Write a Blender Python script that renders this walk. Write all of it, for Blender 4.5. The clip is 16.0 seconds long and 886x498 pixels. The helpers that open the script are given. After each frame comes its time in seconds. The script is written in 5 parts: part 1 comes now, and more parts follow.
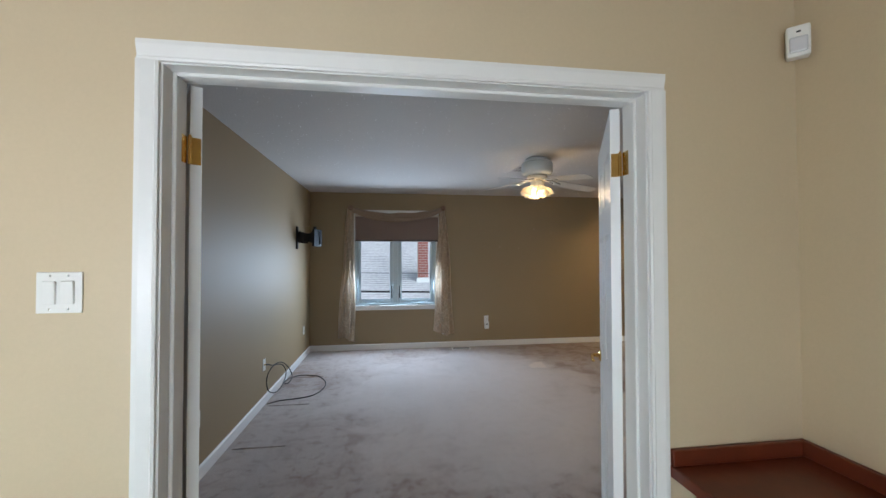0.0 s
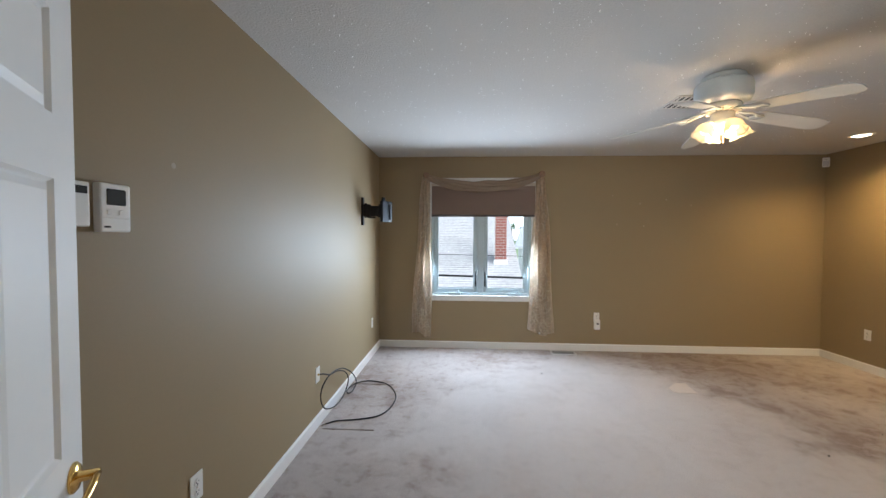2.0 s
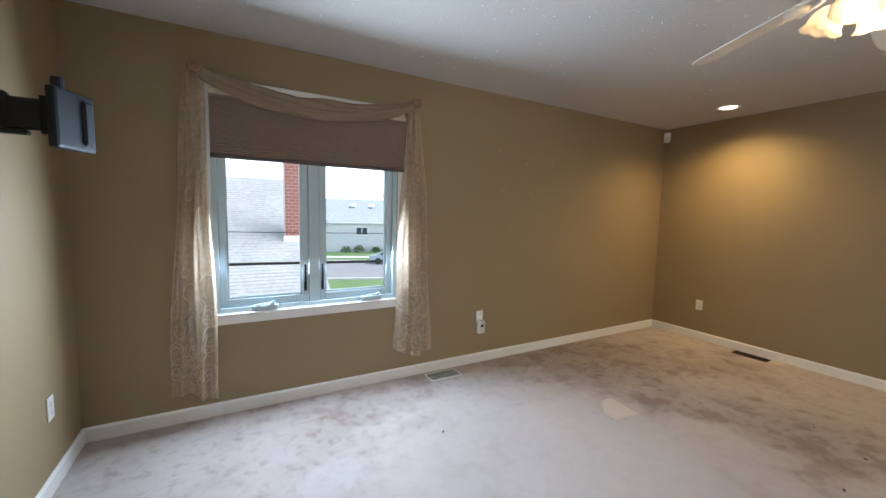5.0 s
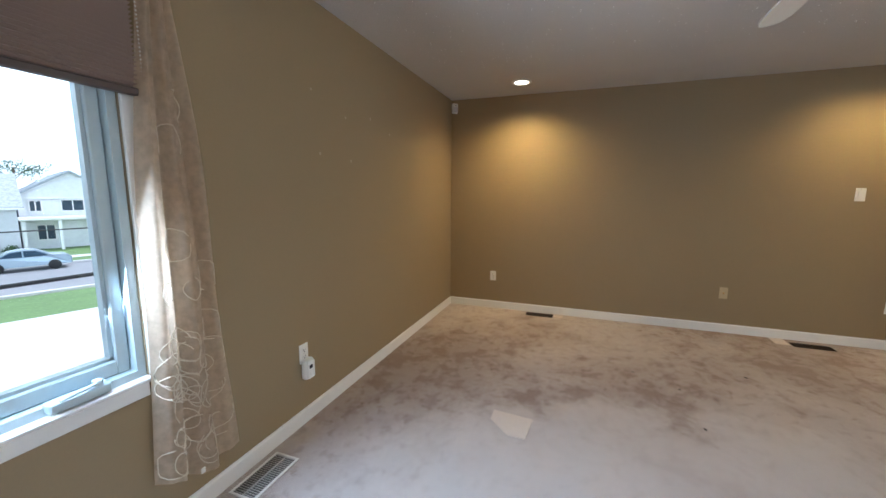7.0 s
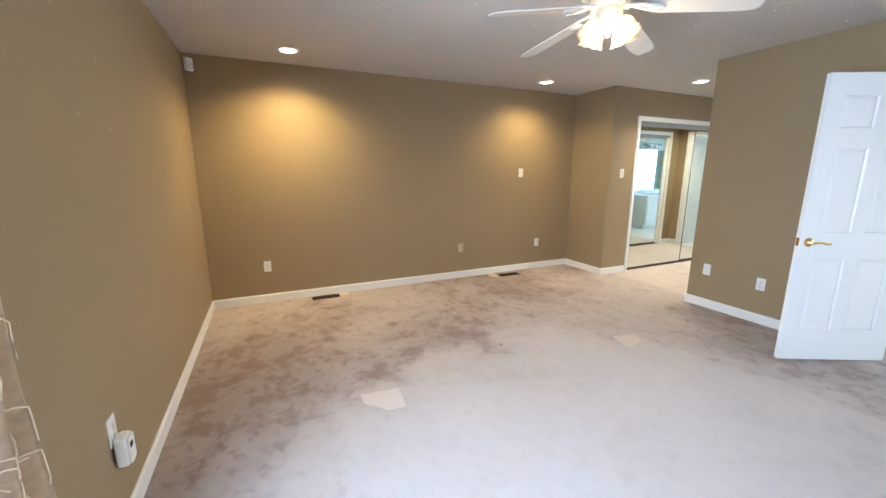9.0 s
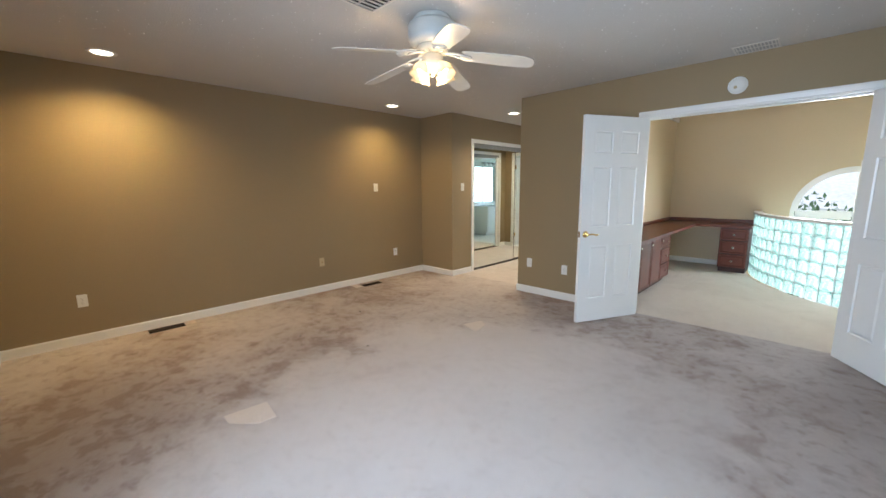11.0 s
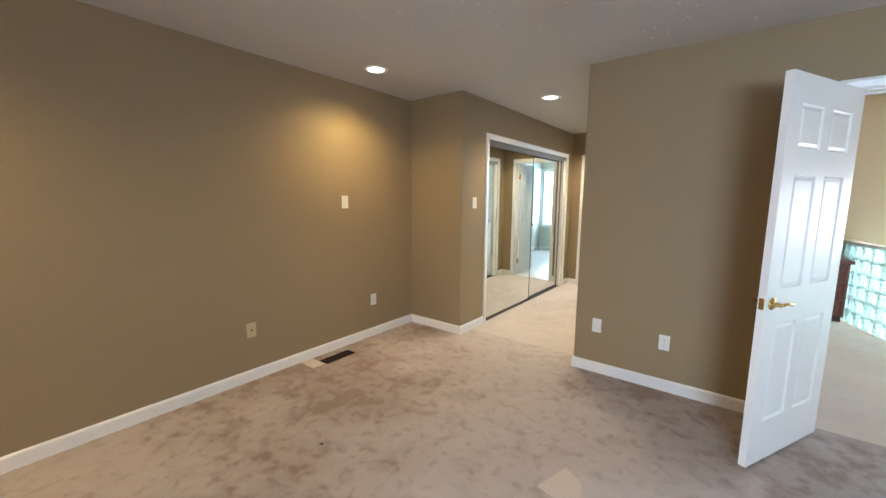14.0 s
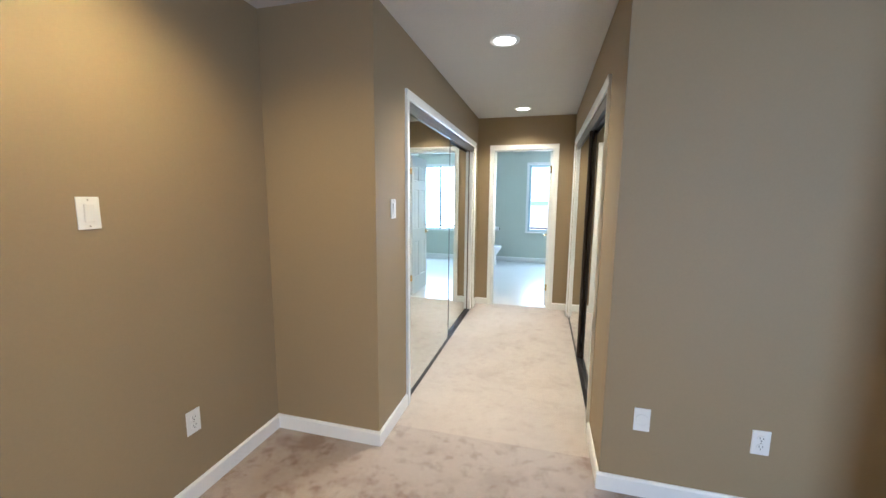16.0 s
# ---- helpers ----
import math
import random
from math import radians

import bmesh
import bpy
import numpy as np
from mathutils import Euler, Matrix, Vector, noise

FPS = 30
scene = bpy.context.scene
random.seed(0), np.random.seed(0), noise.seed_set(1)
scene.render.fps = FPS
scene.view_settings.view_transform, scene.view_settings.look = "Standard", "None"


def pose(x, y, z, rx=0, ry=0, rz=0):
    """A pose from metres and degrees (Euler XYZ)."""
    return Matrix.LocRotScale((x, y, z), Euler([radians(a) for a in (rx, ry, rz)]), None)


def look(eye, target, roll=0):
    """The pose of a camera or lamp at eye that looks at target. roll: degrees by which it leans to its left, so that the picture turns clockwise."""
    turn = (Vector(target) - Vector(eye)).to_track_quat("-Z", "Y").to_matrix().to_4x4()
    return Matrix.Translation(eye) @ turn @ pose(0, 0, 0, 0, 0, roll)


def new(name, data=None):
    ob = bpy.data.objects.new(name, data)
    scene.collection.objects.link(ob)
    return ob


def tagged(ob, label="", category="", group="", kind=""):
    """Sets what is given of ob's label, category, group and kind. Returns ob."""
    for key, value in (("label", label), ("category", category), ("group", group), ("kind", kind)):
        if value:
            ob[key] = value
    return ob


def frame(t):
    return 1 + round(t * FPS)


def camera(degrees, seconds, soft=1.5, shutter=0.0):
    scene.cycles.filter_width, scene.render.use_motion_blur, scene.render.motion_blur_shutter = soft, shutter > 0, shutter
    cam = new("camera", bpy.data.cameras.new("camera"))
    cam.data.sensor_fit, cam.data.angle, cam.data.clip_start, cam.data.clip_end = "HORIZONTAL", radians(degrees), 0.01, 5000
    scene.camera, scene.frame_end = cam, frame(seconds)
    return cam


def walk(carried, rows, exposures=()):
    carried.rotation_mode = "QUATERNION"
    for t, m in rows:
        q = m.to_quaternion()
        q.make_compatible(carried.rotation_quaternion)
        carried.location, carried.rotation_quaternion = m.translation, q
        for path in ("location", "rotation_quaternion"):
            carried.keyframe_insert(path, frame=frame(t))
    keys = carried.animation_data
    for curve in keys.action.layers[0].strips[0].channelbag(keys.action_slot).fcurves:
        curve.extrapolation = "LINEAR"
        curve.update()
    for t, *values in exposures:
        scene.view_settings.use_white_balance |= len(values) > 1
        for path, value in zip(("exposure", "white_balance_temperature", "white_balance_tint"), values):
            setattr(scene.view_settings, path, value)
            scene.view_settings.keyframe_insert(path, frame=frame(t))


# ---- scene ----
cam = camera(99.2, 16.0)
PATH = [
    (0, (-0.052, 0.077, 1.473), (0.216, 2.059, 1.511), -0.1),
    (0.5, (-0.042, 0.25, 1.436), (0.036, 2.248, 1.461), -0.0),
    (1, (-0.075, 0.552, 1.445), (-0.096, 2.552, 1.432), 0.2),
    (1.5, (-0.132, 0.908, 1.439), (-0.232, 2.905, 1.385), 0.2),
    (2, (-0.203, 1.273, 1.451), (-0.316, 3.269, 1.386), 0.3),
    (2.5, (-0.321, 1.589, 1.45), (-0.44, 3.584, 1.371), 0.2),
    (3, (-0.344, 1.916, 1.44), (-0.472, 3.909, 1.339), 0.5),
    (3.2, (-0.361, 2.103, 1.438), (-0.459, 4.097, 1.318), 0.4),
    (5.3, (-0.533, 3.514, 1.389), (0.636, 5.123, 1.18), 0.7),
    (5.5, (-0.541, 3.657, 1.416), (0.749, 5.17, 1.192), 0.1),
    (6, (-0.474, 3.946, 1.448), (1.054, 5.206, 1.166), 0.2),
    (6.5, (-0.339, 4.333, 1.428), (1.382, 5.307, 1.127), 0.3),
    (7, (-0.239, 4.653, 1.379), (1.621, 5.329, 1.091), 0.3),
    (7.5, (-0.138, 4.977, 1.349), (1.815, 5.272, 1.035), 0.2),
    (8, (-0.072, 5.153, 1.342), (1.892, 5.07, 0.973), 0.3),
    (8.5, (-0.124, 5.34, 1.367), (1.786, 4.89, 0.979), 0.2),
    (9, (-0.207, 5.538, 1.409), (1.574, 4.722, 1.007), 0.0),
    (9.5, (-0.336, 5.635, 1.423), (1.268, 4.514, 1.012), 0.0),
    (10, (-0.444, 5.677, 1.414), (1.037, 4.398, 1.004), 0.1),
    (10.2, (-0.495, 5.691, 1.387), (0.953, 4.37, 0.99), -0.3),
    (12.5, (0.053, 5.361, 1.427), (1.383, 3.889, 1.17), 0.2),
    (13, (0.497, 5.127, 1.475), (1.787, 3.625, 1.2), 0.2),
    (13.5, (0.908, 4.863, 1.458), (2.194, 3.355, 1.184), 0.3),
    (14, (1.293, 4.579, 1.442), (2.507, 3.013, 1.171), 0.4),
    (14.5, (1.687, 4.249, 1.462), (2.775, 2.594, 1.184), 0.6),
    (15, (2.047, 3.954, 1.478), (2.982, 2.208, 1.198), 0.6),
    (15.5, (2.349, 3.649, 1.471), (3.073, 1.806, 1.194), 0.6),
    (16, (2.623, 3.31, 1.461), (3.136, 1.397, 1.188), 0.5),
]
EXPOSURES = [(0, -0.55, 5400, 10), (1, -0.4, 5500, 10), (2, 0.0, 5700, 10), (3, 0.05, 5700, 10), (5.5, -0.05, 5550, 10), (6.5, 0.0, 5350, 10), (7, 0.05, 5250, 10), (7.5, 0.5, 5200, 10),
             (8, 0.85, 5150, 10), (9, 0.8, 5200, 10), (10, 0.48, 5350, 10), (12.5, 0.08, 5650, 10), (13.5, 0.28, 5500, 10), (14.5, 0.65, 5200, 10), (15, 0.78, 5000, 10), (16, 0.63, 4800, 10)]
walk(cam, [(t, look(eye, target, roll)) for t, eye, target, roll in PATH], EXPOSURES)
# ---- world, light ----
world = bpy.data.worlds.new("world")
scene.world = world
world.use_nodes = True
wn = world.node_tree.nodes
sky = wn.new("ShaderNodeTexSky")
sky.sky_type, sky.sun_disc = "NISHITA", False
sky.dust_density = 4.0
sky.sun_elevation, sky.sun_rotation = radians(56), radians(105)
world.node_tree.links.new(sky.outputs[0], wn["Background"].inputs[0])
wn["Background"].inputs[1].default_value = 0.15
sun = new("sun", bpy.data.lights.new("sun", "SUN"))
sun.data.energy, sun.data.angle, sun.data.color = 5.0, radians(40), (1, 0.95, 0.88)
sun.matrix_world = look((0, 0, 20), (-13, 3.5, 0))


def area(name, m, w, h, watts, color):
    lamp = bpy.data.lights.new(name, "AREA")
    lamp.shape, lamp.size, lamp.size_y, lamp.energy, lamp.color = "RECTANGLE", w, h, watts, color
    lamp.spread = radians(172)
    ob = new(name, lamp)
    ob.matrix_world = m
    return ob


def spot(name, x, y, z, watts, color, cone, blend):
    lamp = bpy.data.lights.new(name, "SPOT")
    lamp.energy, lamp.color, lamp.spot_size, lamp.spot_blend, lamp.shadow_soft_size = watts, color, radians(cone), blend, 0.05
    ob = new(name, lamp)
    ob.location = (x, y, z)
    return ob


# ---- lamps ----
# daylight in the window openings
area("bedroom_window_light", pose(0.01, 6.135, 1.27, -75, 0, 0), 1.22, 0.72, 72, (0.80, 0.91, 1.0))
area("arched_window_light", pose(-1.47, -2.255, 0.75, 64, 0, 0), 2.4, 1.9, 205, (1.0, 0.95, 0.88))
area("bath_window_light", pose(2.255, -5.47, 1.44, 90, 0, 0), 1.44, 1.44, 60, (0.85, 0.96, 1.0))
WARM = (1.0, 0.65, 0.25)
for lx, ly, watts in ((3.718, 5.272, 155), (3.735, 2.345, 95)):
    spot("recessed_lamp", lx, ly, 2.465, watts, WARM, 148, 1.0)
for ly in (0.667, -1.30):
    spot("recessed_lamp", 2.922, ly, 2.465, 150, (1.0, 0.76, 0.44), 132, 1.0)
fl = bpy.data.lights.new("fan_lamp", "POINT")
fl.energy, fl.color, fl.shadow_soft_size = 18, (1.0, 0.68, 0.34), 0.08
new("fan_lamp", fl).location = (1.44, 3.81, 2.10)

# ---- materials ----
def material(name, color, rough=0.6, metal=0.0, grain=0.0, grain_size=40.0, stain=0.0, stain_size=3.0, bump=0.0, bump_size=200.0, dark=None, spec=0.5):
    """A principled material with variation at two scales and a fine relief."""
    m = bpy.data.materials.new(name)
    m.use_nodes = True
    t = m.node_tree
    p = t.nodes["Principled BSDF"]
    p.inputs["Roughness"].default_value, p.inputs["Metallic"].default_value = rough, metal
    p.inputs["Specular IOR Level"].default_value = spec
    at = t.nodes.new("ShaderNodeTexCoord").outputs["Object"]

    def wave(size, detail, rough_=0.6):
        n = t.nodes.new("ShaderNodeTexNoise")
        n.inputs["Scale"].default_value, n.inputs["Detail"].default_value, n.inputs["Roughness"].default_value = size, detail, rough_
        t.links.new(at, n.inputs["Vector"])
        return n.outputs["Fac"]

    def blend(fac, a, b, lo, hi):
        r = t.nodes.new("ShaderNodeMapRange")
        r.inputs["From Min"].default_value, r.inputs["From Max"].default_value = lo, hi
        t.links.new(fac, r.inputs["Value"])
        x = t.nodes.new("ShaderNodeMix")
        x.data_type = "RGBA"
        for i, v in ((6, a), (7, b)):
            if isinstance(v, tuple):
                x.inputs[i].default_value = (*v, 1)
            else:
                t.links.new(v, x.inputs[i])
        t.links.new(r.outputs[0], x.inputs[0])
        return x.outputs[2]
    base = tuple(color)
    if stain:
        d = dark or tuple(c * (1 - stain) for c in color)
        base = blend(wave(stain_size, 4), d, base, 0.35, 0.62)
    if grain:
        up = tuple(min(1, c * (1 + grain)) for c in color)
        g = blend(wave(grain_size, 3), tuple(c * (1 - grain) for c in color), up, 0.3, 0.7)
        if isinstance(base, tuple):
            base = g
        else:
            x = t.nodes.new("ShaderNodeMix")
            x.data_type = "RGBA"
            x.inputs[0].default_value = 0.5
            t.links.new(base, x.inputs[6]), t.links.new(g, x.inputs[7])
            base = x.outputs[2]
    if isinstance(base, tuple):
        p.inputs["Base Color"].default_value = (*base, 1)
    else:
        t.links.new(base, p.inputs["Base Color"])
    if bump:
        b = t.nodes.new("ShaderNodeBump")
        b.inputs["Strength"].default_value, b.inputs["Distance"].default_value = bump, 0.004
        t.links.new(wave(bump_size, 2), b.inputs["Height"])
        t.links.new(b.outputs[0], p.inputs["Normal"])
    return m


def glow(name, color, strength):
    m = bpy.data.materials.new(name)
    m.use_nodes = True
    p = m.node_tree.nodes["Principled BSDF"]
    p.inputs["Base Color"].default_value = (*color, 1)
    p.inputs["Emission Color"].default_value = (*color, 1)
    p.inputs["Emission Strength"].default_value = strength
    return m


TAUPE = material("taupe wall paint", (0.300, 0.226, 0.126), 0.58, spec=0.4, grain=0.03, grain_size=90, stain=0.05, stain_size=1.2, bump=0.12, bump_size=260)
CREAM = material("cream wall paint", (0.60, 0.49, 0.32), 0.5, grain=0.03, grain_size=90, stain=0.04, stain_size=1.2, bump=0.12, bump_size=260)
SAGE = material("pale green wall paint", (0.55, 0.575, 0.49), 0.5, grain=0.03, stain=0.04, bump=0.1)
CEIL = material("white sprayed ceiling", (0.58, 0.56, 0.53), 0.9, spec=0.15, grain=0.06, grain_size=120, stain=0.04, bump=1.0, bump_size=90)
TRIM = material("white semi-gloss trim paint", (0.80, 0.79, 0.76), 0.3, grain=0.015, grain_size=30, stain=0.03, stain_size=5)
BATH_TILE = material("pale bathroom vinyl", (0.62, 0.61, 0.58), 0.3, grain=0.05, stain=0.05)
MIRROR = material("mirror", (0.82, 0.87, 0.86), 0.01, 1.0)
BRONZE = material("dark bronze metal", (0.07, 0.055, 0.045), 0.35, 0.9)
BRASS = material("polished brass", (0.80, 0.56, 0.20), 0.18, 1.0, grain=0.05)
CHERRY = material("cherry stained wood", (0.13, 0.028, 0.010), 0.36, grain=0.25, grain_size=14, stain=0.3, stain_size=6)
# carcass darker than the fronts: the shade of the gaps is in its colour
CHERRYGAP = material("cherry carcass darkened as gap shade", (0.035, 0.010, 0.005), 0.5, grain=0.2, grain_size=14)
PLASTIC = material("white plastic", (0.78, 0.77, 0.73), 0.35)
BLACK = material("black metal", (0.010, 0.010, 0.011), 0.55, spec=0.3)
GROUND = material("lawn", (0.13, 0.21, 0.07), 0.9, grain=0.3, grain_size=6, stain=0.3, stain_size=0.4)


DOORPAINT = material("white door paint", (0.82, 0.82, 0.80), 0.32, grain=0.012, grain_size=25, stain=0.03, stain_size=4, bump=0.05, bump_size=300)
TRACK = material("brushed metal track", (0.30, 0.29, 0.28), 0.35, 0.9, grain=0.1, grain_size=60)
# white vinyl; the blue-grey of its backlit shade is the base colour
SASH = material("white vinyl frame in backlit shade", (0.48, 0.57, 0.60), 0.35, grain=0.02)
PLEAT = material("brown pleated fabric", (0.43, 0.335, 0.285), 0.9, grain=0.03, grain_size=160)
PLEAT2 = material("brown rail", (0.085, 0.062, 0.055), 0.5)
HEADRAIL = material("cream rail", (0.62, 0.55, 0.44), 0.4)
ROSETTE = material("stained wood rosette", (0.24, 0.14, 0.085), 0.4, grain=0.2, grain_size=40)
THREAD = material("pale embroidery thread", (0.74, 0.66, 0.52), 0.5)
FANWHITE = material("white fan enamel", (0.52, 0.53, 0.51), 0.35, grain=0.015)
FANCREAM = material("cream fan enamel", (0.74, 0.66, 0.50), 0.35)
BLADE = material("white fan blade", (0.60, 0.58, 0.53), 0.4, grain=0.03, grain_size=12)
IVORY = material("ivory plastic", (0.52, 0.42, 0.25), 0.4)
DARKSLOT = material("dark slot", (0.02, 0.017, 0.015), 0.7)
STEEL = material("bright metal", (0.72, 0.71, 0.68), 0.2, 1.0)
SCREEN = material("dark display", (0.035, 0.038, 0.036), 0.25)
LENS = material("pale sensor lens", (0.66, 0.65, 0.66), 0.2)
VENTWHITE = material("white vent enamel", (0.66, 0.62, 0.56), 0.45, grain=0.05)
VENTGREY = material("grey duct", (0.42, 0.41, 0.39), 0.6)
# near-black brown: the shade inside an open recess, put into the colour
VENTHOLE = material("vent coloured as a dark recess", (0.020, 0.013, 0.010), 0.8, grain=0.2, spec=0.15)
OFFCUT = material("pale carpet offcut", (0.66, 0.585, 0.52), 0.95, grain=0.12, grain_size=260, bump=0.8, bump_size=400, spec=0.1)
BLACKBLUE = material("dark plastic head", (0.012, 0.015, 0.020), 0.6, spec=0.3)
MORTAR = material("pale glass-block mortar", (0.80, 0.83, 0.82), 0.7, grain=0.05)
PORCELAIN = material("white porcelain", (0.84, 0.85, 0.85), 0.12)
CONCRETE = material("pale concrete", (0.60, 0.585, 0.56), 0.9, grain=0.08, grain_size=8, stain=0.12, stain_size=0.5)
ASPHALT = material("asphalt", (0.24, 0.24, 0.245), 0.9, grain=0.15, grain_size=20, stain=0.15, stain_size=0.3)
BRICKW = material("pale brick wall", (0.62, 0.58, 0.55), 0.9, grain=0.1, grain_size=8)
SHINGLE = material("pale weathered shingles", (0.40, 0.395, 0.39), 0.9, grain=0.25, grain_size=7, stain=0.2, stain_size=0.8)
BRICK = material("red brick", (0.34, 0.13, 0.10), 0.85, grain=0.25, grain_size=25, stain=0.2, stain_size=6)
MORTARGREY = material("pale mortar", (0.56, 0.50, 0.47), 0.9, grain=0.1)
SIDING = material("grey siding", (0.56, 0.56, 0.58), 0.8, grain=0.05, grain_size=3)
SIDINGW = material("white siding", (0.74, 0.74, 0.74), 0.8, grain=0.05, grain_size=3)
ROOFGREY = material("grey roof shingles", (0.36, 0.38, 0.40), 0.9, grain=0.2, grain_size=5)
DARKGLASS = material("dark window glass", (0.03, 0.05, 0.07), 0.08)
LEAF = material("green leaves", (0.065, 0.11, 0.045), 0.7, grain=0.3, grain_size=5)
CARPAINT = material("silver-blue car paint", (0.42, 0.50, 0.56), 0.25, 0.3)
TYRE = material("tyre rubber", (0.02, 0.02, 0.02), 0.8)
LAMPGLOW = glow("lit lamp", (1.0, 0.82, 0.55), 7.0)
HAZE = glow("bright haze", (0.95, 0.98, 1.0), 1.5)
BULB = glow("lit bulb", (1.0, 0.78, 0.48), 12.0)


def glassy(name, color, rough, ior, weight):
    m = bpy.data.materials.new(name)
    m.use_nodes = True
    p = m.node_tree.nodes["Principled BSDF"]
    p.inputs["Base Color"].default_value = (*color, 1)
    p.inputs["Roughness"].default_value, p.inputs["IOR"].default_value, p.inputs["Transmission Weight"].default_value = rough, ior, weight
    return m


PANE = glassy("window glass", (0.96, 0.99, 1.0), 0.0, 1.05, 1.0)


def cloth(name, color, through_, clear, size):
    """A sheer cloth: part diffuse, part light let through, part open weave."""
    m = bpy.data.materials.new(name)
    m.use_nodes = True
    t = m.node_tree
    p = t.nodes["Principled BSDF"]
    p.inputs["Base Color"].default_value, p.inputs["Roughness"].default_value = (*color, 1), 0.75
    p.inputs["Specular IOR Level"].default_value = 0.2
    tr = t.nodes.new("ShaderNodeBsdfTranslucent")
    tr.inputs[0].default_value = (*color, 1)
    op = t.nodes.new("ShaderNodeBsdfTransparent")
    a, b = t.nodes.new("ShaderNodeMixShader"), t.nodes.new("ShaderNodeMixShader")
    a.inputs[0].default_value = through_
    n = t.nodes.new("ShaderNodeTexNoise")
    n.inputs["Scale"].default_value, n.inputs["Detail"].default_value = size, 3
    r = t.nodes.new("ShaderNodeMapRange")
    r.inputs["From Min"].default_value, r.inputs["From Max"].default_value = 0.35, 0.65
    r.inputs["To Min"].default_value, r.inputs["To Max"].default_value = clear * 0.5, clear * 1.5
    c = t.nodes.new("ShaderNodeTexCoord")
    t.links.new(c.outputs["Object"], n.inputs["Vector"])
    t.links.new(n.outputs["Fac"], r.inputs["Value"])
    t.links.new(p.outputs[0], a.inputs[1]), t.links.new(tr.outputs[0], a.inputs[2])
    t.links.new(r.outputs[0], b.inputs[0]), t.links.new(a.outputs[0], b.inputs[1]), t.links.new(op.outputs[0], b.inputs[2])
    t.links.new(b.outputs[0], t.nodes["Material Output"].inputs[0])
    return m


SHEER = cloth("sheer beige organza", (0.68, 0.56, 0.42), 0.6, 0.17, 30)
SHEER2 = cloth("gathered beige organza", (0.42, 0.32, 0.235), 0.4, 0.04, 30)


def pressed_glass(name, pale, deep):
    """Ribbed glass block: scattered daylight in two greens under a clear rippled face."""
    m = bpy.data.materials.new(name)
    m.use_nodes = True
    t = m.node_tree
    p = t.nodes["Principled BSDF"]
    p.inputs["Base Color"].default_value, p.inputs["Roughness"].default_value = (0.86, 0.97, 0.94, 1), 0.12
    p.inputs["IOR"].default_value, p.inputs["Transmission Weight"].default_value = 1.4, 1.0
    at = t.nodes.new("ShaderNodeTexCoord").outputs["Object"]

    def wave(size, warp):
        n = t.nodes.new("ShaderNodeTexNoise")
        n.inputs["Scale"].default_value, n.inputs["Detail"].default_value, n.inputs["Distortion"].default_value = size, 1.5, warp
        t.links.new(at, n.inputs["Vector"])
        return n.outputs["Fac"]
    x = t.nodes.new("ShaderNodeMix")
    x.data_type = "RGBA"
    x.inputs[6].default_value, x.inputs[7].default_value = (*deep, 1), (*pale, 1)
    q = t.nodes.new("ShaderNodeMapRange")
    q.inputs["From Min"].default_value, q.inputs["From Max"].default_value = 0.42, 0.62
    t.links.new(wave(17, 0.8), q.inputs["Value"]), t.links.new(q.outputs[0], x.inputs[0])
    tr, df = t.nodes.new("ShaderNodeBsdfTranslucent"), t.nodes.new("ShaderNodeBsdfDiffuse")
    t.links.new(x.outputs[2], tr.inputs[0]), t.links.new(x.outputs[2], df.inputs[0])
    a, b = t.nodes.new("ShaderNodeMixShader"), t.nodes.new("ShaderNodeMixShader")
    a.inputs[0].default_value, b.inputs[0].default_value = 0.55, 0.12
    t.links.new(df.outputs[0], a.inputs[1]), t.links.new(tr.outputs[0], a.inputs[2])
    t.links.new(a.outputs[0], b.inputs[1]), t.links.new(p.outputs[0], b.inputs[2])
    t.links.new(b.outputs[0], t.nodes["Material Output"].inputs[0])
    u = t.nodes.new("ShaderNodeBump")
    u.inputs["Strength"].default_value, u.inputs["Distance"].default_value = 0.4, 0.02
    t.links.new(wave(26, 0.5), u.inputs["Height"])
    t.links.new(u.outputs[0], p.inputs["Normal"])
    return m


GLASSBLOCK = pressed_glass("pale green glass block", (0.78, 0.90, 0.87), (0.33, 0.53, 0.48))
SHADE = cloth("frosted lit glass", (0.90, 0.80, 0.62), 0.7, 0.12, 6)


FILLER = material("pale filler", (0.40, 0.33, 0.23), 0.7)
FLECK = material("glittering fleck", (0.97, 0.97, 0.95), 0.3, 0.25)


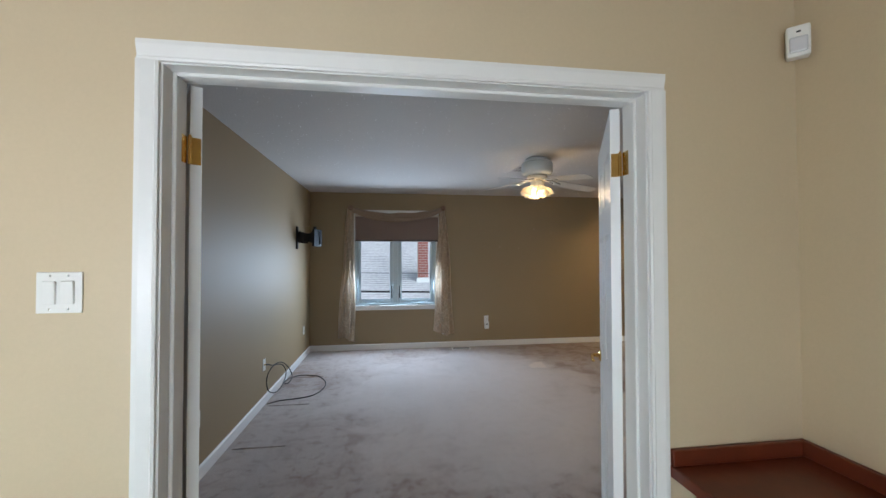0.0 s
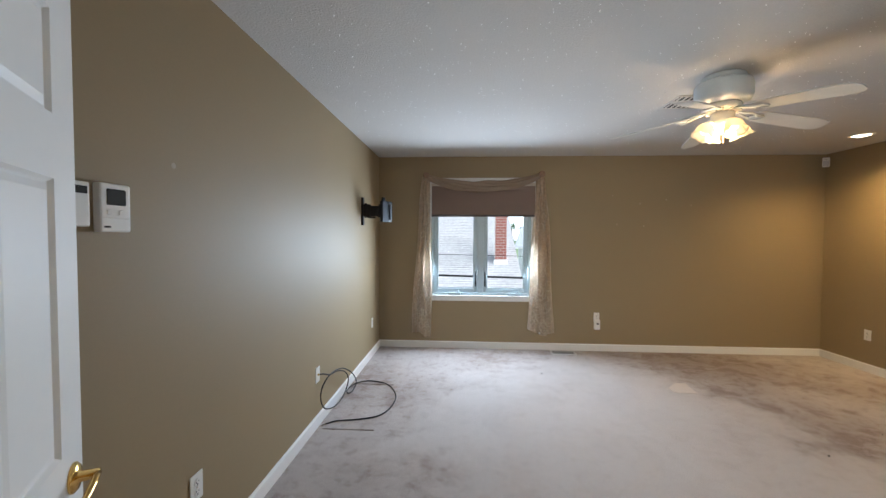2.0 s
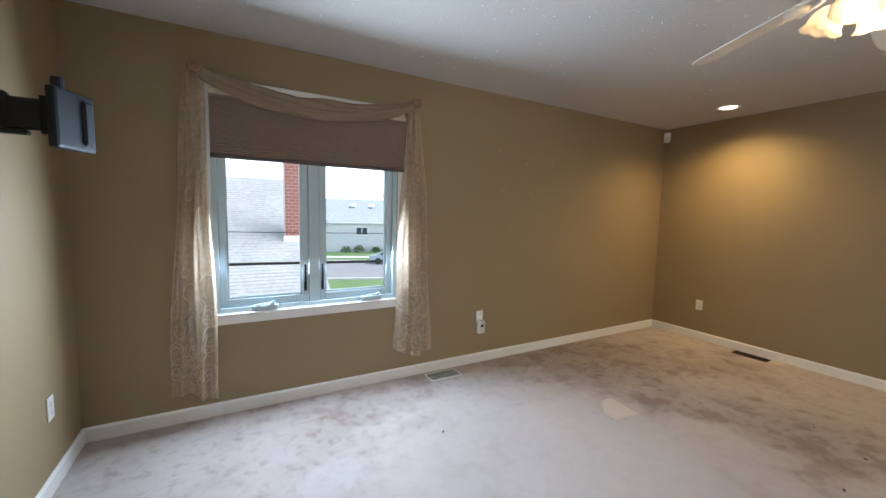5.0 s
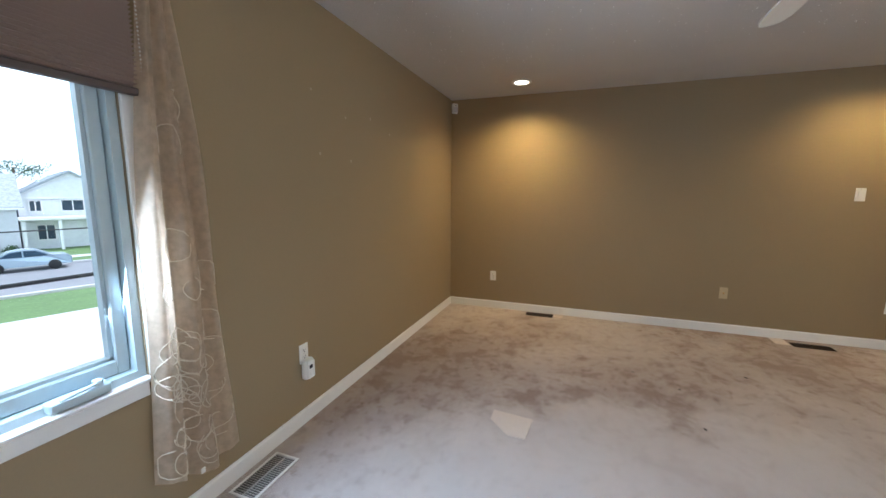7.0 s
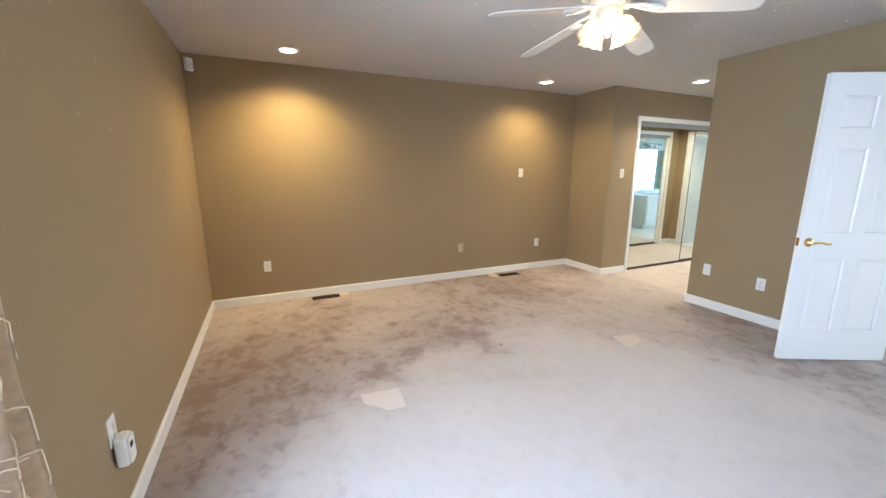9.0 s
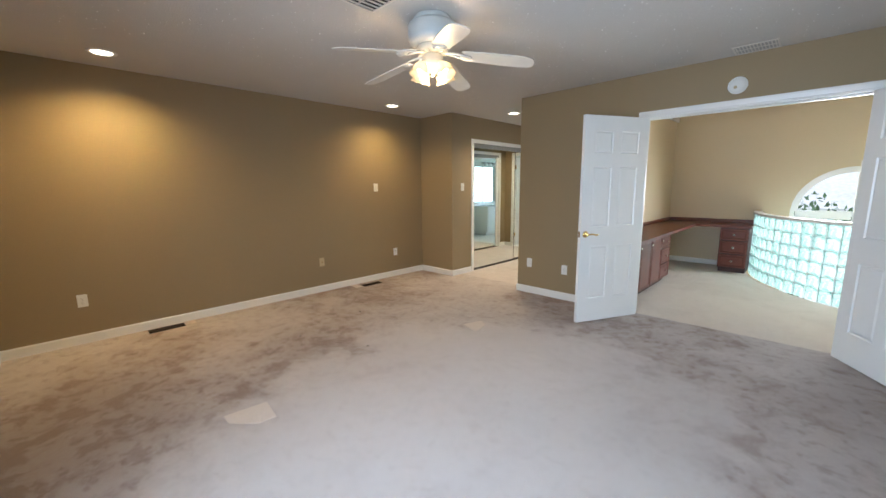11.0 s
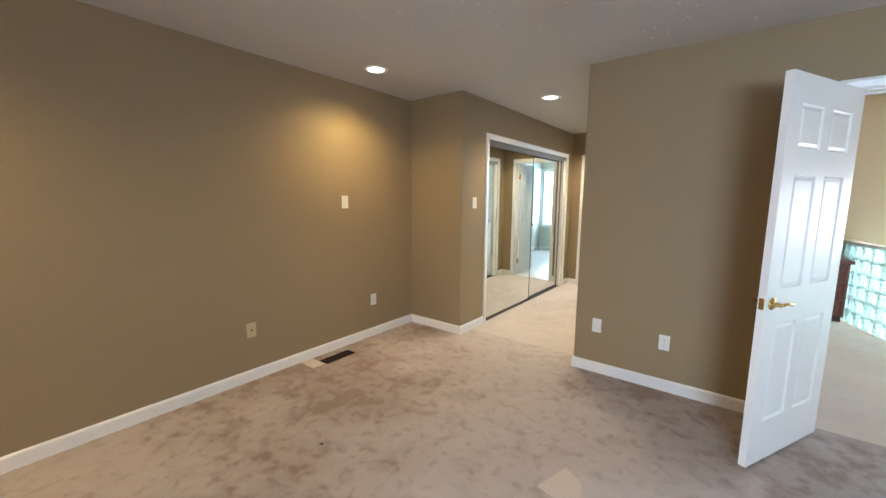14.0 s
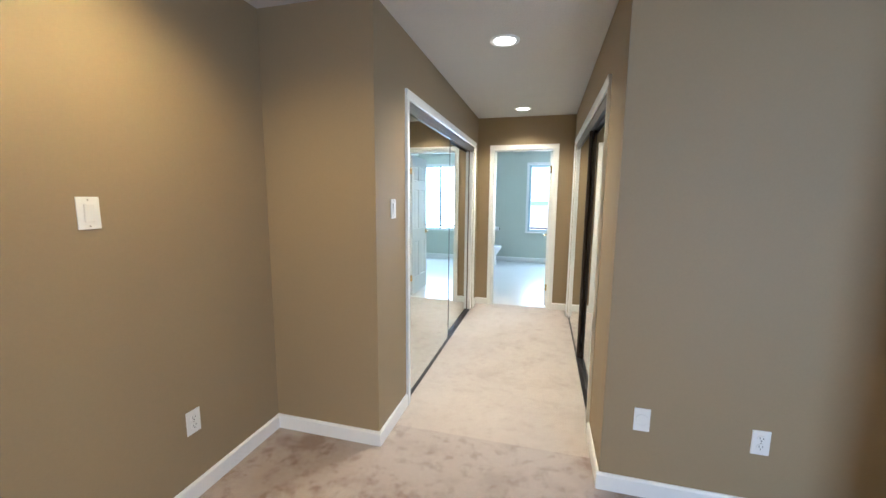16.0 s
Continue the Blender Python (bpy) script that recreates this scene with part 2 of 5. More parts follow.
def carpet(name, light, dark, amount, worn=None):
    """Cut pile: crushed and soiled areas, brush marks and a fine nap."""
    m = bpy.data.materials.new(name)
    m.use_nodes = True
    t = m.node_tree
    p = t.nodes["Principled BSDF"]
    p.inputs["Roughness"].default_value, p.inputs["Specular IOR Level"].default_value = 0.95, 0.12
    p.inputs["Sheen Weight"].default_value, p.inputs["Sheen Roughness"].default_value = 0.25, 0.6
    at = t.nodes.new("ShaderNodeTexCoord").outputs["Object"]

    def wave(size, detail, rough_, warp):
        n = t.nodes.new("ShaderNodeTexNoise")
        for k, v in (("Scale", size), ("Detail", detail), ("Roughness", rough_), ("Distortion", warp)):
            n.inputs[k].default_value = v
        t.links.new(at, n.inputs["Vector"])
        return n.outputs["Fac"]

    def ramp(v, lo, hi, a, b):
        r = t.nodes.new("ShaderNodeMapRange")
        r.interpolation_type = "SMOOTHSTEP"
        for k, x in (("From Min", lo), ("From Max", hi), ("To Min", a), ("To Max", b)):
            r.inputs[k].default_value = x
        t.links.new(v, r.inputs["Value"])
        return r.outputs[0]

    def maths(op, a, b):
        n = t.nodes.new("ShaderNodeMath")
        n.operation, n.use_clamp = op, True
        t.links.new(a, n.inputs[0]), t.links.new(b, n.inputs[1])
        return n.outputs[0]
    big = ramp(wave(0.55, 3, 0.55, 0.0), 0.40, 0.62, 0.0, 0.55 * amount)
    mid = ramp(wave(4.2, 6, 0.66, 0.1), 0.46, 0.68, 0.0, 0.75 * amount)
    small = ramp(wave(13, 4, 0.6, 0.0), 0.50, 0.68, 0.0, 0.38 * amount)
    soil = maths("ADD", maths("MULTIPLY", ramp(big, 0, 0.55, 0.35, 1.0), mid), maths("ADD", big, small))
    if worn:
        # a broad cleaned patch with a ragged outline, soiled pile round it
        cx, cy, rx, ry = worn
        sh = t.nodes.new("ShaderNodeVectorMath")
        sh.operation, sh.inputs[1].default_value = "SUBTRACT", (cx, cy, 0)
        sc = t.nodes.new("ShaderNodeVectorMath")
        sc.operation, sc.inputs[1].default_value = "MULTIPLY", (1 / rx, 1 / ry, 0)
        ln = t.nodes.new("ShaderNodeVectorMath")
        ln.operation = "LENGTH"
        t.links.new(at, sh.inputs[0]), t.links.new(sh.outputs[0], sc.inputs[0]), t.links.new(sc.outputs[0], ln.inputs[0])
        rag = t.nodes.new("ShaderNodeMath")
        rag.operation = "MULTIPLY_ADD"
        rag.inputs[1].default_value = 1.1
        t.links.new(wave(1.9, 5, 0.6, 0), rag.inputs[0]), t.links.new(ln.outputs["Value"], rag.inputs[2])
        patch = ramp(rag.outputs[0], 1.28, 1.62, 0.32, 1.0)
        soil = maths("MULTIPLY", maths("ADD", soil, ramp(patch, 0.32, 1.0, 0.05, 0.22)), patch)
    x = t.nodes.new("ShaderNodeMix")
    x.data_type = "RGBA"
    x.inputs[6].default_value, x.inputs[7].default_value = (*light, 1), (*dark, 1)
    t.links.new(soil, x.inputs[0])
    nap = ramp(wave(320, 2, 0.7, 0), 0.3, 0.7, 0.80, 1.12)
    y = t.nodes.new("ShaderNodeMix")
    y.data_type, y.blend_type = "RGBA", "MULTIPLY"
    y.inputs[0].default_value = 1.0
    t.links.new(x.outputs[2], y.inputs[6]), t.links.new(nap, y.inputs[7])
    t.links.new(y.outputs[2], p.inputs["Base Color"])
    b = t.nodes.new("ShaderNodeBump")
    b.inputs["Strength"].default_value, b.inputs["Distance"].default_value = 0.8, 0.006
    t.links.new(wave(360, 3, 0.7, 0), b.inputs["Height"])
    t.links.new(b.outputs[0], p.inputs["Normal"])
    return m


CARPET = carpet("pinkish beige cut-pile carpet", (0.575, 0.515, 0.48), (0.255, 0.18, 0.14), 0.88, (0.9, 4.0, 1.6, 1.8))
CARPET3 = carpet("clean pinkish beige carpet", (0.575, 0.505, 0.45), (0.34, 0.265, 0.215), 0.55)
# office pile: the warm light on it is put into its cream colour
CARPET2 = carpet("warmly lit beige cut-pile carpet", (0.70, 0.62, 0.52), (0.46, 0.37, 0.28), 0.45)

# ---- mesh helpers ----
def link(name, bm, mat, parent=None, smooth=False):
    me = bpy.data.meshes.new(name)
    bmesh.ops.recalc_face_normals(bm, faces=bm.faces)
    bm.to_mesh(me)
    bm.free()
    if smooth:
        for f in me.polygons:
            f.use_smooth = True
    me.materials.append(mat)
    ob = new(name, me)
    ob.parent = parent
    return ob


def part(name, bm, mat, parent, label="", smooth=False):
    return tagged(link(name, bm, mat, parent, smooth), label)


def thing(name, label, category, m=None, group=""):
    e = tagged(new(name), label, category, group)
    if m is not None:
        e.matrix_world = m
    return e


def box(x0, x1, y0, y1, z0, z1, bevel=0.0, into=None, segments=1):
    bm = bmesh.new()
    bmesh.ops.create_cube(bm, size=1)
    for v in bm.verts:
        v.co = Vector((x0 + (x1 - x0) * (v.co.x + 0.5), y0 + (y1 - y0) * (v.co.y + 0.5), z0 + (z1 - z0) * (v.co.z + 0.5)))
    if bevel:
        bmesh.ops.bevel(bm, geom=bm.edges[:], offset=bevel, segments=segments, affect="EDGES", profile=0.6)
    if into is None:
        return bm
    me = bpy.data.meshes.new("tmp")
    bm.to_mesh(me)
    bm.free()
    into.from_mesh(me)
    bpy.data.meshes.remove(me)
    return into


def merge(*bms):
    out = bmesh.new()
    for b in bms:
        me = bpy.data.meshes.new("tmp")
        b.to_mesh(me)
        b.free()
        out.from_mesh(me)
        bpy.data.meshes.remove(me)
    return out


def moved(bm, m):
    bmesh.ops.transform(bm, matrix=m, verts=bm.verts)
    return bm


def lathe(profile, steps=32, m=None):
    """A solid of revolution about z from (radius, height) pairs."""
    bm = bmesh.new()
    rings = [[bm.verts.new((r * math.cos(2 * math.pi * i / steps), r * math.sin(2 * math.pi * i / steps), z)) for i in range(steps)] for r, z in profile]
    for a, b in zip(rings, rings[1:]):
        for i in range(steps):
            bm.faces.new((a[i], a[(i + 1) % steps], b[(i + 1) % steps], b[i]))
    bmesh.ops.remove_doubles(bm, verts=bm.verts, dist=1e-5)
    if profile[0][0] > 1e-4:
        bm.faces.new(rings[0])
    if profile[-1][0] > 1e-4:
        bm.faces.new(rings[-1])
    return moved(bm, m) if m is not None else bm


def tube(points, radius, sides=8):
    """A round bar along a line of points."""
    bm = bmesh.new()
    rings = []
    pts = [Vector(p) for p in points]
    for i, p in enumerate(pts):
        d = (pts[min(i + 1, len(pts) - 1)] - pts[max(i - 1, 0)]).normalized()
        q = d.to_track_quat("Z", "Y")
        rings.append([bm.verts.new(p + q @ Vector((radius * math.cos(2 * math.pi * k / sides), radius * math.sin(2 * math.pi * k / sides), 0))) for k in range(sides)])
    for a, b in zip(rings, rings[1:]):
        for k in range(sides):
            bm.faces.new((a[k], a[(k + 1) % sides], b[(k + 1) % sides], b[k]))
    bm.faces.new(rings[0]), bm.faces.new(rings[-1])
    return bm


# ---- plan ----
XW, XE, YS, YN, H = -1.317, 4.205, 1.418, 6.165, 2.48   # bedroom
YO = 1.283                                              # office face of the door wall
DX0, DX1, DH = -0.725, 0.829, 2.045                     # double door opening
HX0, HX1, HY = 2.30, 3.51, -1.743                       # hall
CY0, CY1, CH = -1.478, 0.908, 2.08                      # closet openings on both sides
WX0, WX1, WZ0, WZ1 = -0.63, 0.65, 0.69, 2.13            # bedroom window opening
OX0, OX1, OY0 = -4.2, 1.440, -2.28                      # office
BX0, BX1, BY = 1.47, 4.205, -5.45                       # bathroom
BD0, BD1, BDH = 2.545, 3.283, 2.07                      # bathroom door opening
GX, GY, GR = -2.15, -2.28, 2.32                         # curved glass-block parapet: centre, radius
LOW, GROUND_Z, HO = -2.75, -3.9, 3.05                   # stairwell, ground, office ceiling


# ---- structure ----
def wall(name, mat, label, *boxes):
    return tagged(link(name, merge(*[box(*b) for b in boxes]), mat), label, "wall", kind="structure")


def holed(axis, at0, at1, a0, a1, z0, z1, b0, b1, c0, c1):
    """The boxes of a wall along x or y with one opening."""
    spans = [(a0, b0, z0, z1), (b1, a1, z0, z1), (b0, b1, c1, z1)] + ([(b0, b1, z0, c0)] if c0 > z0 + 1e-3 else [])
    return [((s, e, at0, at1, p, q) if axis == "x" else (at0, at1, s, e, p, q)) for s, e, p, q in spans]


wall("wall_west", TAUPE, "taupe painted bedroom wall with a satin sheen", (XW - 0.12, XW, 1.351, YN, 0, H))
wall("wall_north", TAUPE, "taupe painted wall round the bedroom window", *holed("x", YN, YN + 0.16, XW - 0.12, XE + 0.12, 0, H, WX0, WX1, WZ0, WZ1))
wall("wall_east", TAUPE, "taupe painted wall lit by recessed lamps", (XE, XE + 0.12, HY - 0.1, YN, 0, H))
wall("wall_south", TAUPE, "taupe painted wall round the double doors", *holed("x", 1.351, YS, XW, HX0, 0, H, DX0 - 0.02, DX1 + 0.02, 0, DH + 0.02))
wall("wall_office_north", CREAM, "cream painted office wall round the double doors", *holed("x", YO, 1.350, OX0, OX1, 0, HO, DX0 - 0.02, DX1 + 0.02, 0, DH + 0.02))
wall("wall_jog", TAUPE, "taupe painted return beside the closet", (HX1 + 0.1, XE, YS - 0.1, YS, 0, H))
wall("wall_hall_east", TAUPE, "taupe painted hall wall round the mirrored closet", *holed("y", HX1, HX1 + 0.1, HY, YS, 0, H, CY0, CY1, 0, CH))
wall("wall_hall_west", TAUPE, "taupe painted hall wall round the second closet", *holed("y", HX0 - 0.1, HX0, HY, 1.350, 0, H, CY0, CY1, 0, CH))
wall("wall_hall_end", TAUPE, "taupe painted wall round the bathroom door", *holed("x", HY - 0.05, HY, BX0, XE, 0, H, BD0 - 0.02, BD1 + 0.02, 0, BDH + 0.02))
wall("wall_bath_north", SAGE, "pale green bathroom wall round its door", *holed("x", HY - 0.1, HY - 0.051, BX0, XE, 0, H, BD0 - 0.02, BD1 + 0.02, 0, BDH + 0.02))
wall("wall_bath_south", SAGE, "pale green bathroom wall with a triple window", *holed("x", BY - 0.15, BY, BX0 - 0.06, XE + 0.1, 0, H, 1.52, 2.99, 0.70, 2.18))
wall("wall_bath_east", SAGE, "pale green bathroom wall behind the vanity", (XE, XE + 0.1, BY, HY - 0.101, 0, H))
wall("wall_bath_west", SAGE, "pale green bathroom wall", (BX0 - 0.06, BX0, BY, OY0 - 0.12, 0, H), (1.462, BX0, OY0 - 0.12, HY - 0.101, 0, H))
wall("wall_office_east", CREAM, "cream painted office wall above the desk", (OX1, OX1 + 0.054, OY0, 1.350, 0, HO))
wall("wall_closet_back", TAUPE, "taupe painted back of the closet", (1.495, 1.53, HY, 1.350, 0, H))
wall("wall_office_west", CREAM, "cream painted far office wall", (OX0 - 0.1, OX0, OY0, 1.350, LOW, HO))
wall("wall_stair_north", CREAM, "cream wall of the stairwell", (OX0, -0.02, 0.30, 0.36, LOW, -0.3))
wall("wall_stair_east", CREAM, "cream wall of the stairwell", (0.21, 0.27, OY0, 0.30, LOW, -0.3))


def arch_z(x):
    """The top of the three-light window on the office's south wall."""
    d = min(x + 2.74, -0.20 - x)
    if d < 0:
        return None
    if -1.92 < x < -0.98:
        return 1.66 + math.sqrt(max(0, 0.47 ** 2 - (x + 1.45) ** 2)) * 1.1
    r = 0.66
    return 0.96 + (math.sqrt(max(0, r * r - (r - d) ** 2)) if d < r else r)


# the south wall is cut in narrow strips that follow the arched head
bm = bmesh.new()
box(OX0, -2.74, OY0 - 0.12, OY0, LOW, HO, into=bm)
box(-0.20, OX1 + 0.06, OY0 - 0.12, OY0, LOW, HO, into=bm)
box(-2.74, -0.20, OY0 - 0.12, OY0, LOW, -0.9, into=bm)
STEP = 0.02
for i in range(127):
    x = -2.74 + i * STEP
    a, b = arch_z(x + 1e-4), arch_z(min(x + STEP, -0.20) - 1e-4)
    v = [bm.verts.new((px, py, pz)) for py in (OY0 - 0.12, OY0) for px, pz in ((x, a), (x + STEP, b), (x + STEP, HO), (x, HO))]
    for q in ((0, 1, 2, 3), (4, 5, 6, 7), (0, 1, 5, 4), (2, 3, 7, 6)):
        bm.faces.new([v[k] for k in q])
bmesh.ops.remove_doubles(bm, verts=bm.verts, dist=1e-4)
tagged(link("wall_office_south", bm, CREAM), "cream painted wall with a tall arched window", "wall", kind="structure")

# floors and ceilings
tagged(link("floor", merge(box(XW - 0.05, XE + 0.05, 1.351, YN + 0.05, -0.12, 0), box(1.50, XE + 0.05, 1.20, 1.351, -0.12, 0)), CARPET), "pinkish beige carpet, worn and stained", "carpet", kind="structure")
tagged(link("floor_hall", box(1.50, XE + 0.05, HY - 0.05, 1.20, -0.12, 0), CARPET3), "clean pinkish beige hall carpet", "carpet", kind="structure")
bm = bmesh.new()
rim = [(OX0, 0.30), (GX, 0.10)] + [(GX + (GR + 0.06) * math.cos(a), GY + (GR + 0.06) * math.sin(a)) for a in [radians(90 - 3.75 * k) for k in range(25)]]
rim += [(OX1 + 0.054, OY0), (OX1 + 0.054, 1.351), (OX0, 1.351)]
low = [bm.verts.new((x, y, -0.12)) for x, y in rim]
top = [bm.verts.new((x, y, 0)) for x, y in rim]
bm.faces.new(top), bm.faces.new(low)
for i in range(len(rim)):
    j = (i + 1) % len(rim)
    bm.faces.new((low[i], low[j], top[j], top[i]))
tagged(link("floor_office", bm, CARPET2), "beige office carpet, coloured as warmly lit, up to the glass blocks", "carpet", kind="structure")
tagged(link("floor_bath", box(BX0, XE, BY, HY - 0.05, -0.12, -0.002), BATH_TILE), "pale glossy bathroom floor", "floor", kind="structure")
tagged(link("floor_foyer", box(OX0, 0.27, OY0, 0.36, LOW - 0.1, LOW), BATH_TILE), "pale floor at the foot of the stairwell", "floor", kind="structure")
tagged(link("ceiling", merge(box(XW - 0.12, XE + 0.12, 1.351, YN + 0.16, H, H + 0.12), box(1.495, XE + 0.12, HY - 0.05, 1.351, H, H + 0.12)), CEIL), "white sprayed ceiling with sparkling flecks", "ceiling", kind="structure")
tagged(link("ceiling_office", box(OX0 - 0.1, 1.494, OY0 - 0.12, 1.350, HO, HO + 0.12), CEIL), "white office ceiling", "ceiling", kind="structure")
tagged(link("ceiling_bath", box(BX0 - 0.06, XE + 0.12, BY - 0.15, HY - 0.051, H, H + 0.12), CEIL), "white bathroom ceiling", "ceiling", kind="structure")


# ---- trim ----
def base(name, x0, y0, x1, y1, nx, ny, h=0.088, t=0.014):
    """A skirting board from one point to another, with its normal into the room and an eased top."""
    d = Vector((x1 - x0, y1 - y0, 0))
    n = Vector((nx, ny, 0))
    prof = [(0, 0), (t, 0), (t, h - 0.012), (t * 0.45, h), (0, h)]
    bm = bmesh.new()
    ends = [[bm.verts.new(Vector((x0, y0, 0)) + d * k + n * a + Vector((0, 0, z))) for a, z in prof] for k in (0, 1)]
    for i in range(5):
        j = (i + 1) % 5
        bm.faces.new((ends[0][i], ends[0][j], ends[1][j], ends[1][i]))
    bm.faces.new(ends[0]), bm.faces.new(ends[1])
    return tagged(link(name, bm, TRIM), "white painted baseboard", "baseboard", kind="structure")


base("baseboard", XW, 1.50, XW, YN, 1, 0)
base("baseboard", XW, YN, XE, YN, 0, -1)
base("baseboard", XE, YS, XE, YN, -1, 0)
base("baseboard", HX1 - 0.014, YS, XE, YS, 0, 1)
base("baseboard", HX1, CY1 + 0.062, HX1, YS, -1, 0)
base("baseboard", DX1 + 0.072, YS, HX0 + 0.014, YS, 0, 1)
base("baseboard", XW, YS, DX0 - 0.072, YS, 0, 1)
base("baseboard", HX0, CY1 + 0.068, HX0, YS, 1, 0)
base("baseboard", HX1, HY, HX1, CY0 - 0.062, -1, 0)
base("baseboard", HX0, HY, HX0, CY0 - 0.062, 1, 0)
base("baseboard", HX0, HY, BD0 - 0.064, HY, 0, 1)
base("baseboard", BD1 + 0.064, HY, HX1, HY, 0, 1)
base("baseboard", BX0, BY, XE, BY, 0, 1, 0.1)
base("baseboard", BX0, BY, BX0, HY - 0.1, 1, 0, 0.1)
base("baseboard", 0.20, OY0, OX1, OY0, 0, 1)
base("baseboard", OX1, OY0, OX1, YO, -1, 0)
base("baseboard", OX0, YO, DX0 - 0.062, YO, 0, -1)
base("baseboard", DX1 + 0.062, YO, OX1, YO, 0, -1)


def casing(name, label, m, w, h, cw=0.058, t=0.018, bottom=False):
    """A door or window casing in the local xz plane, proud towards +y, round an opening w by h with its foot at the middle."""
    e = tagged(new(name), label, "casing", kind="structure")
    e.matrix_world = m

    def strip(length):
        prof = [(0, 0), (0, t * 0.55), (cw * 0.12, t * 0.75), (cw * 0.2, t * 0.6), (cw * 0.75, t), (cw, t), (cw, 0)]
        bm = bmesh.new()
        ends = [[bm.verts.new((a, d, z)) for a, d in prof] for z in (0, length)]
        for i in range(len(prof)):
            j = (i + 1) % len(prof)
            bm.faces.new((ends[0][i], ends[0][j], ends[1][j], ends[1][i]))
        bm.faces.new(ends[0]), bm.faces.new(ends[1])
        return bm
    part("side_casing", moved(strip(h), pose(w / 2, 0, 0)), TRIM, e)
    part("side_casing", moved(strip(h), Matrix.Scale(-1, 4, (1, 0, 0)) @ pose(w / 2, 0, 0)), TRIM, e)
    part("head_casing", moved(strip(w + 2 * cw), Matrix.Translation((-w / 2 - cw, 0, h)) @ Matrix(((0, 0, 1, 0), (0, 1, 0, 0), (1, 0, 0, 0), (0, 0, 0, 1)))), TRIM, e)
    if bottom:
        part("bottom_casing", moved(strip(w + 2 * cw), Matrix.Translation((-w / 2 - cw, 0, 0)) @ Matrix(((0, 0, 1, 0), (0, 1, 0, 0), (-1, 0, 0, 0), (0, 0, 0, 1)))), TRIM, e)
    return e


def jamb(name, label, m, w, h, depth, stop=True):
    """The lining of an opening: local x across, y through the wall from 0 to depth."""
    e = tagged(new(name), label, "door frame", kind="structure")
    e.matrix_world = m
    part("side_jamb", box(w / 2, w / 2 + 0.019, 0.002, depth - 0.002, 0, h), TRIM, e)
    part("side_jamb", box(-w / 2 - 0.019, -w / 2, 0.002, depth - 0.002, 0, h), TRIM, e)
    part("head_jamb", box(-w / 2 - 0.019, w / 2 + 0.019, 0.002, depth - 0.002, h, h + 0.019), TRIM, e)
    if stop:
        a, b = depth - 0.085, depth - 0.05
        part("stop", box(w / 2 - 0.012, w / 2, a, b, 0, h, 0.003), TRIM, e)
        part("stop", box(-w / 2, -w / 2 + 0.012, a, b, 0, h, 0.003), TRIM, e)
        part("stop", box(-w / 2 + 0.012, w / 2 - 0.012, a, b, h - 0.012, h, 0.003), TRIM, e)
    return e


DM, DW = (DX0 + DX1) / 2, DX1 - DX0
FLIP = pose(0, 0, 0, 0, 0, 180)
casing("trim_double_door", "white moulded casing round the double doors", pose(DM, YS, 0), DW + 0.02, DH + 0.008)
casing("trim_double_door", "white moulded casing round the double doors", pose(DM, YO, 0) @ FLIP, DW + 0.012, DH + 0.004)
jm = jamb("door_frame", "white painted frame of the double doors", pose(DM, YO, 0), DW, DH, YS - YO)
part("strike_plate", box(-0.03, 0.03, 0.055, 0.08, DH - 0.004, DH - 0.001), BRASS, jm, "brass strike plate in the head")
BM_, BW = (BD0 + BD1) / 2, BD1 - BD0
casing("trim_bath_door", "white moulded casing round the bathroom door", pose(BM_, HY, 0), BW + 0.012, BDH + 0.004)
jamb("door_frame", "white painted frame of the bathroom door", pose(BM_, HY - 0.1, 0), BW, BDH, 0.1)
CM, CW_ = (CY0 + CY1) / 2, CY1 - CY0
casing("trim_closet", "white moulded casing round the mirrored closet", pose(HX1, CM, 0, 0, 0, 90), CW_, CH)
casing("trim_closet", "white moulded casing round the mirrored closet", pose(HX0, CM, 0, 0, 0, -90), CW_, CH)


# ---- doors ----
def lever(parent, x, z, y, side, turn):
    """A brass lever on a round rosette, on the face at y; turn: the way the grip points along x."""
    s = side
    h = part("door_handle", merge(lathe([(0.0, 0.0), (0.033, 0.0), (0.033, 0.004), (0.026, 0.010), (0.012, 0.013), (0.010, 0.045), (0.0, 0.046)], 24, pose(x, y, z, -90 * s, 0, 0)),
                                  tube([(x, y + 0.042 * s, z), (x + 0.03 * turn, y + 0.046 * s, z + 0.004), (x + 0.06 * turn, y + 0.048 * s, z + 0.003), (x + 0.09 * turn, y + 0.045 * s, z - 0.007), (x + 0.115 * turn, y + 0.043 * s, z - 0.003)], 0.0075)),
             BRASS, parent, "polished brass lever", True)
    return h


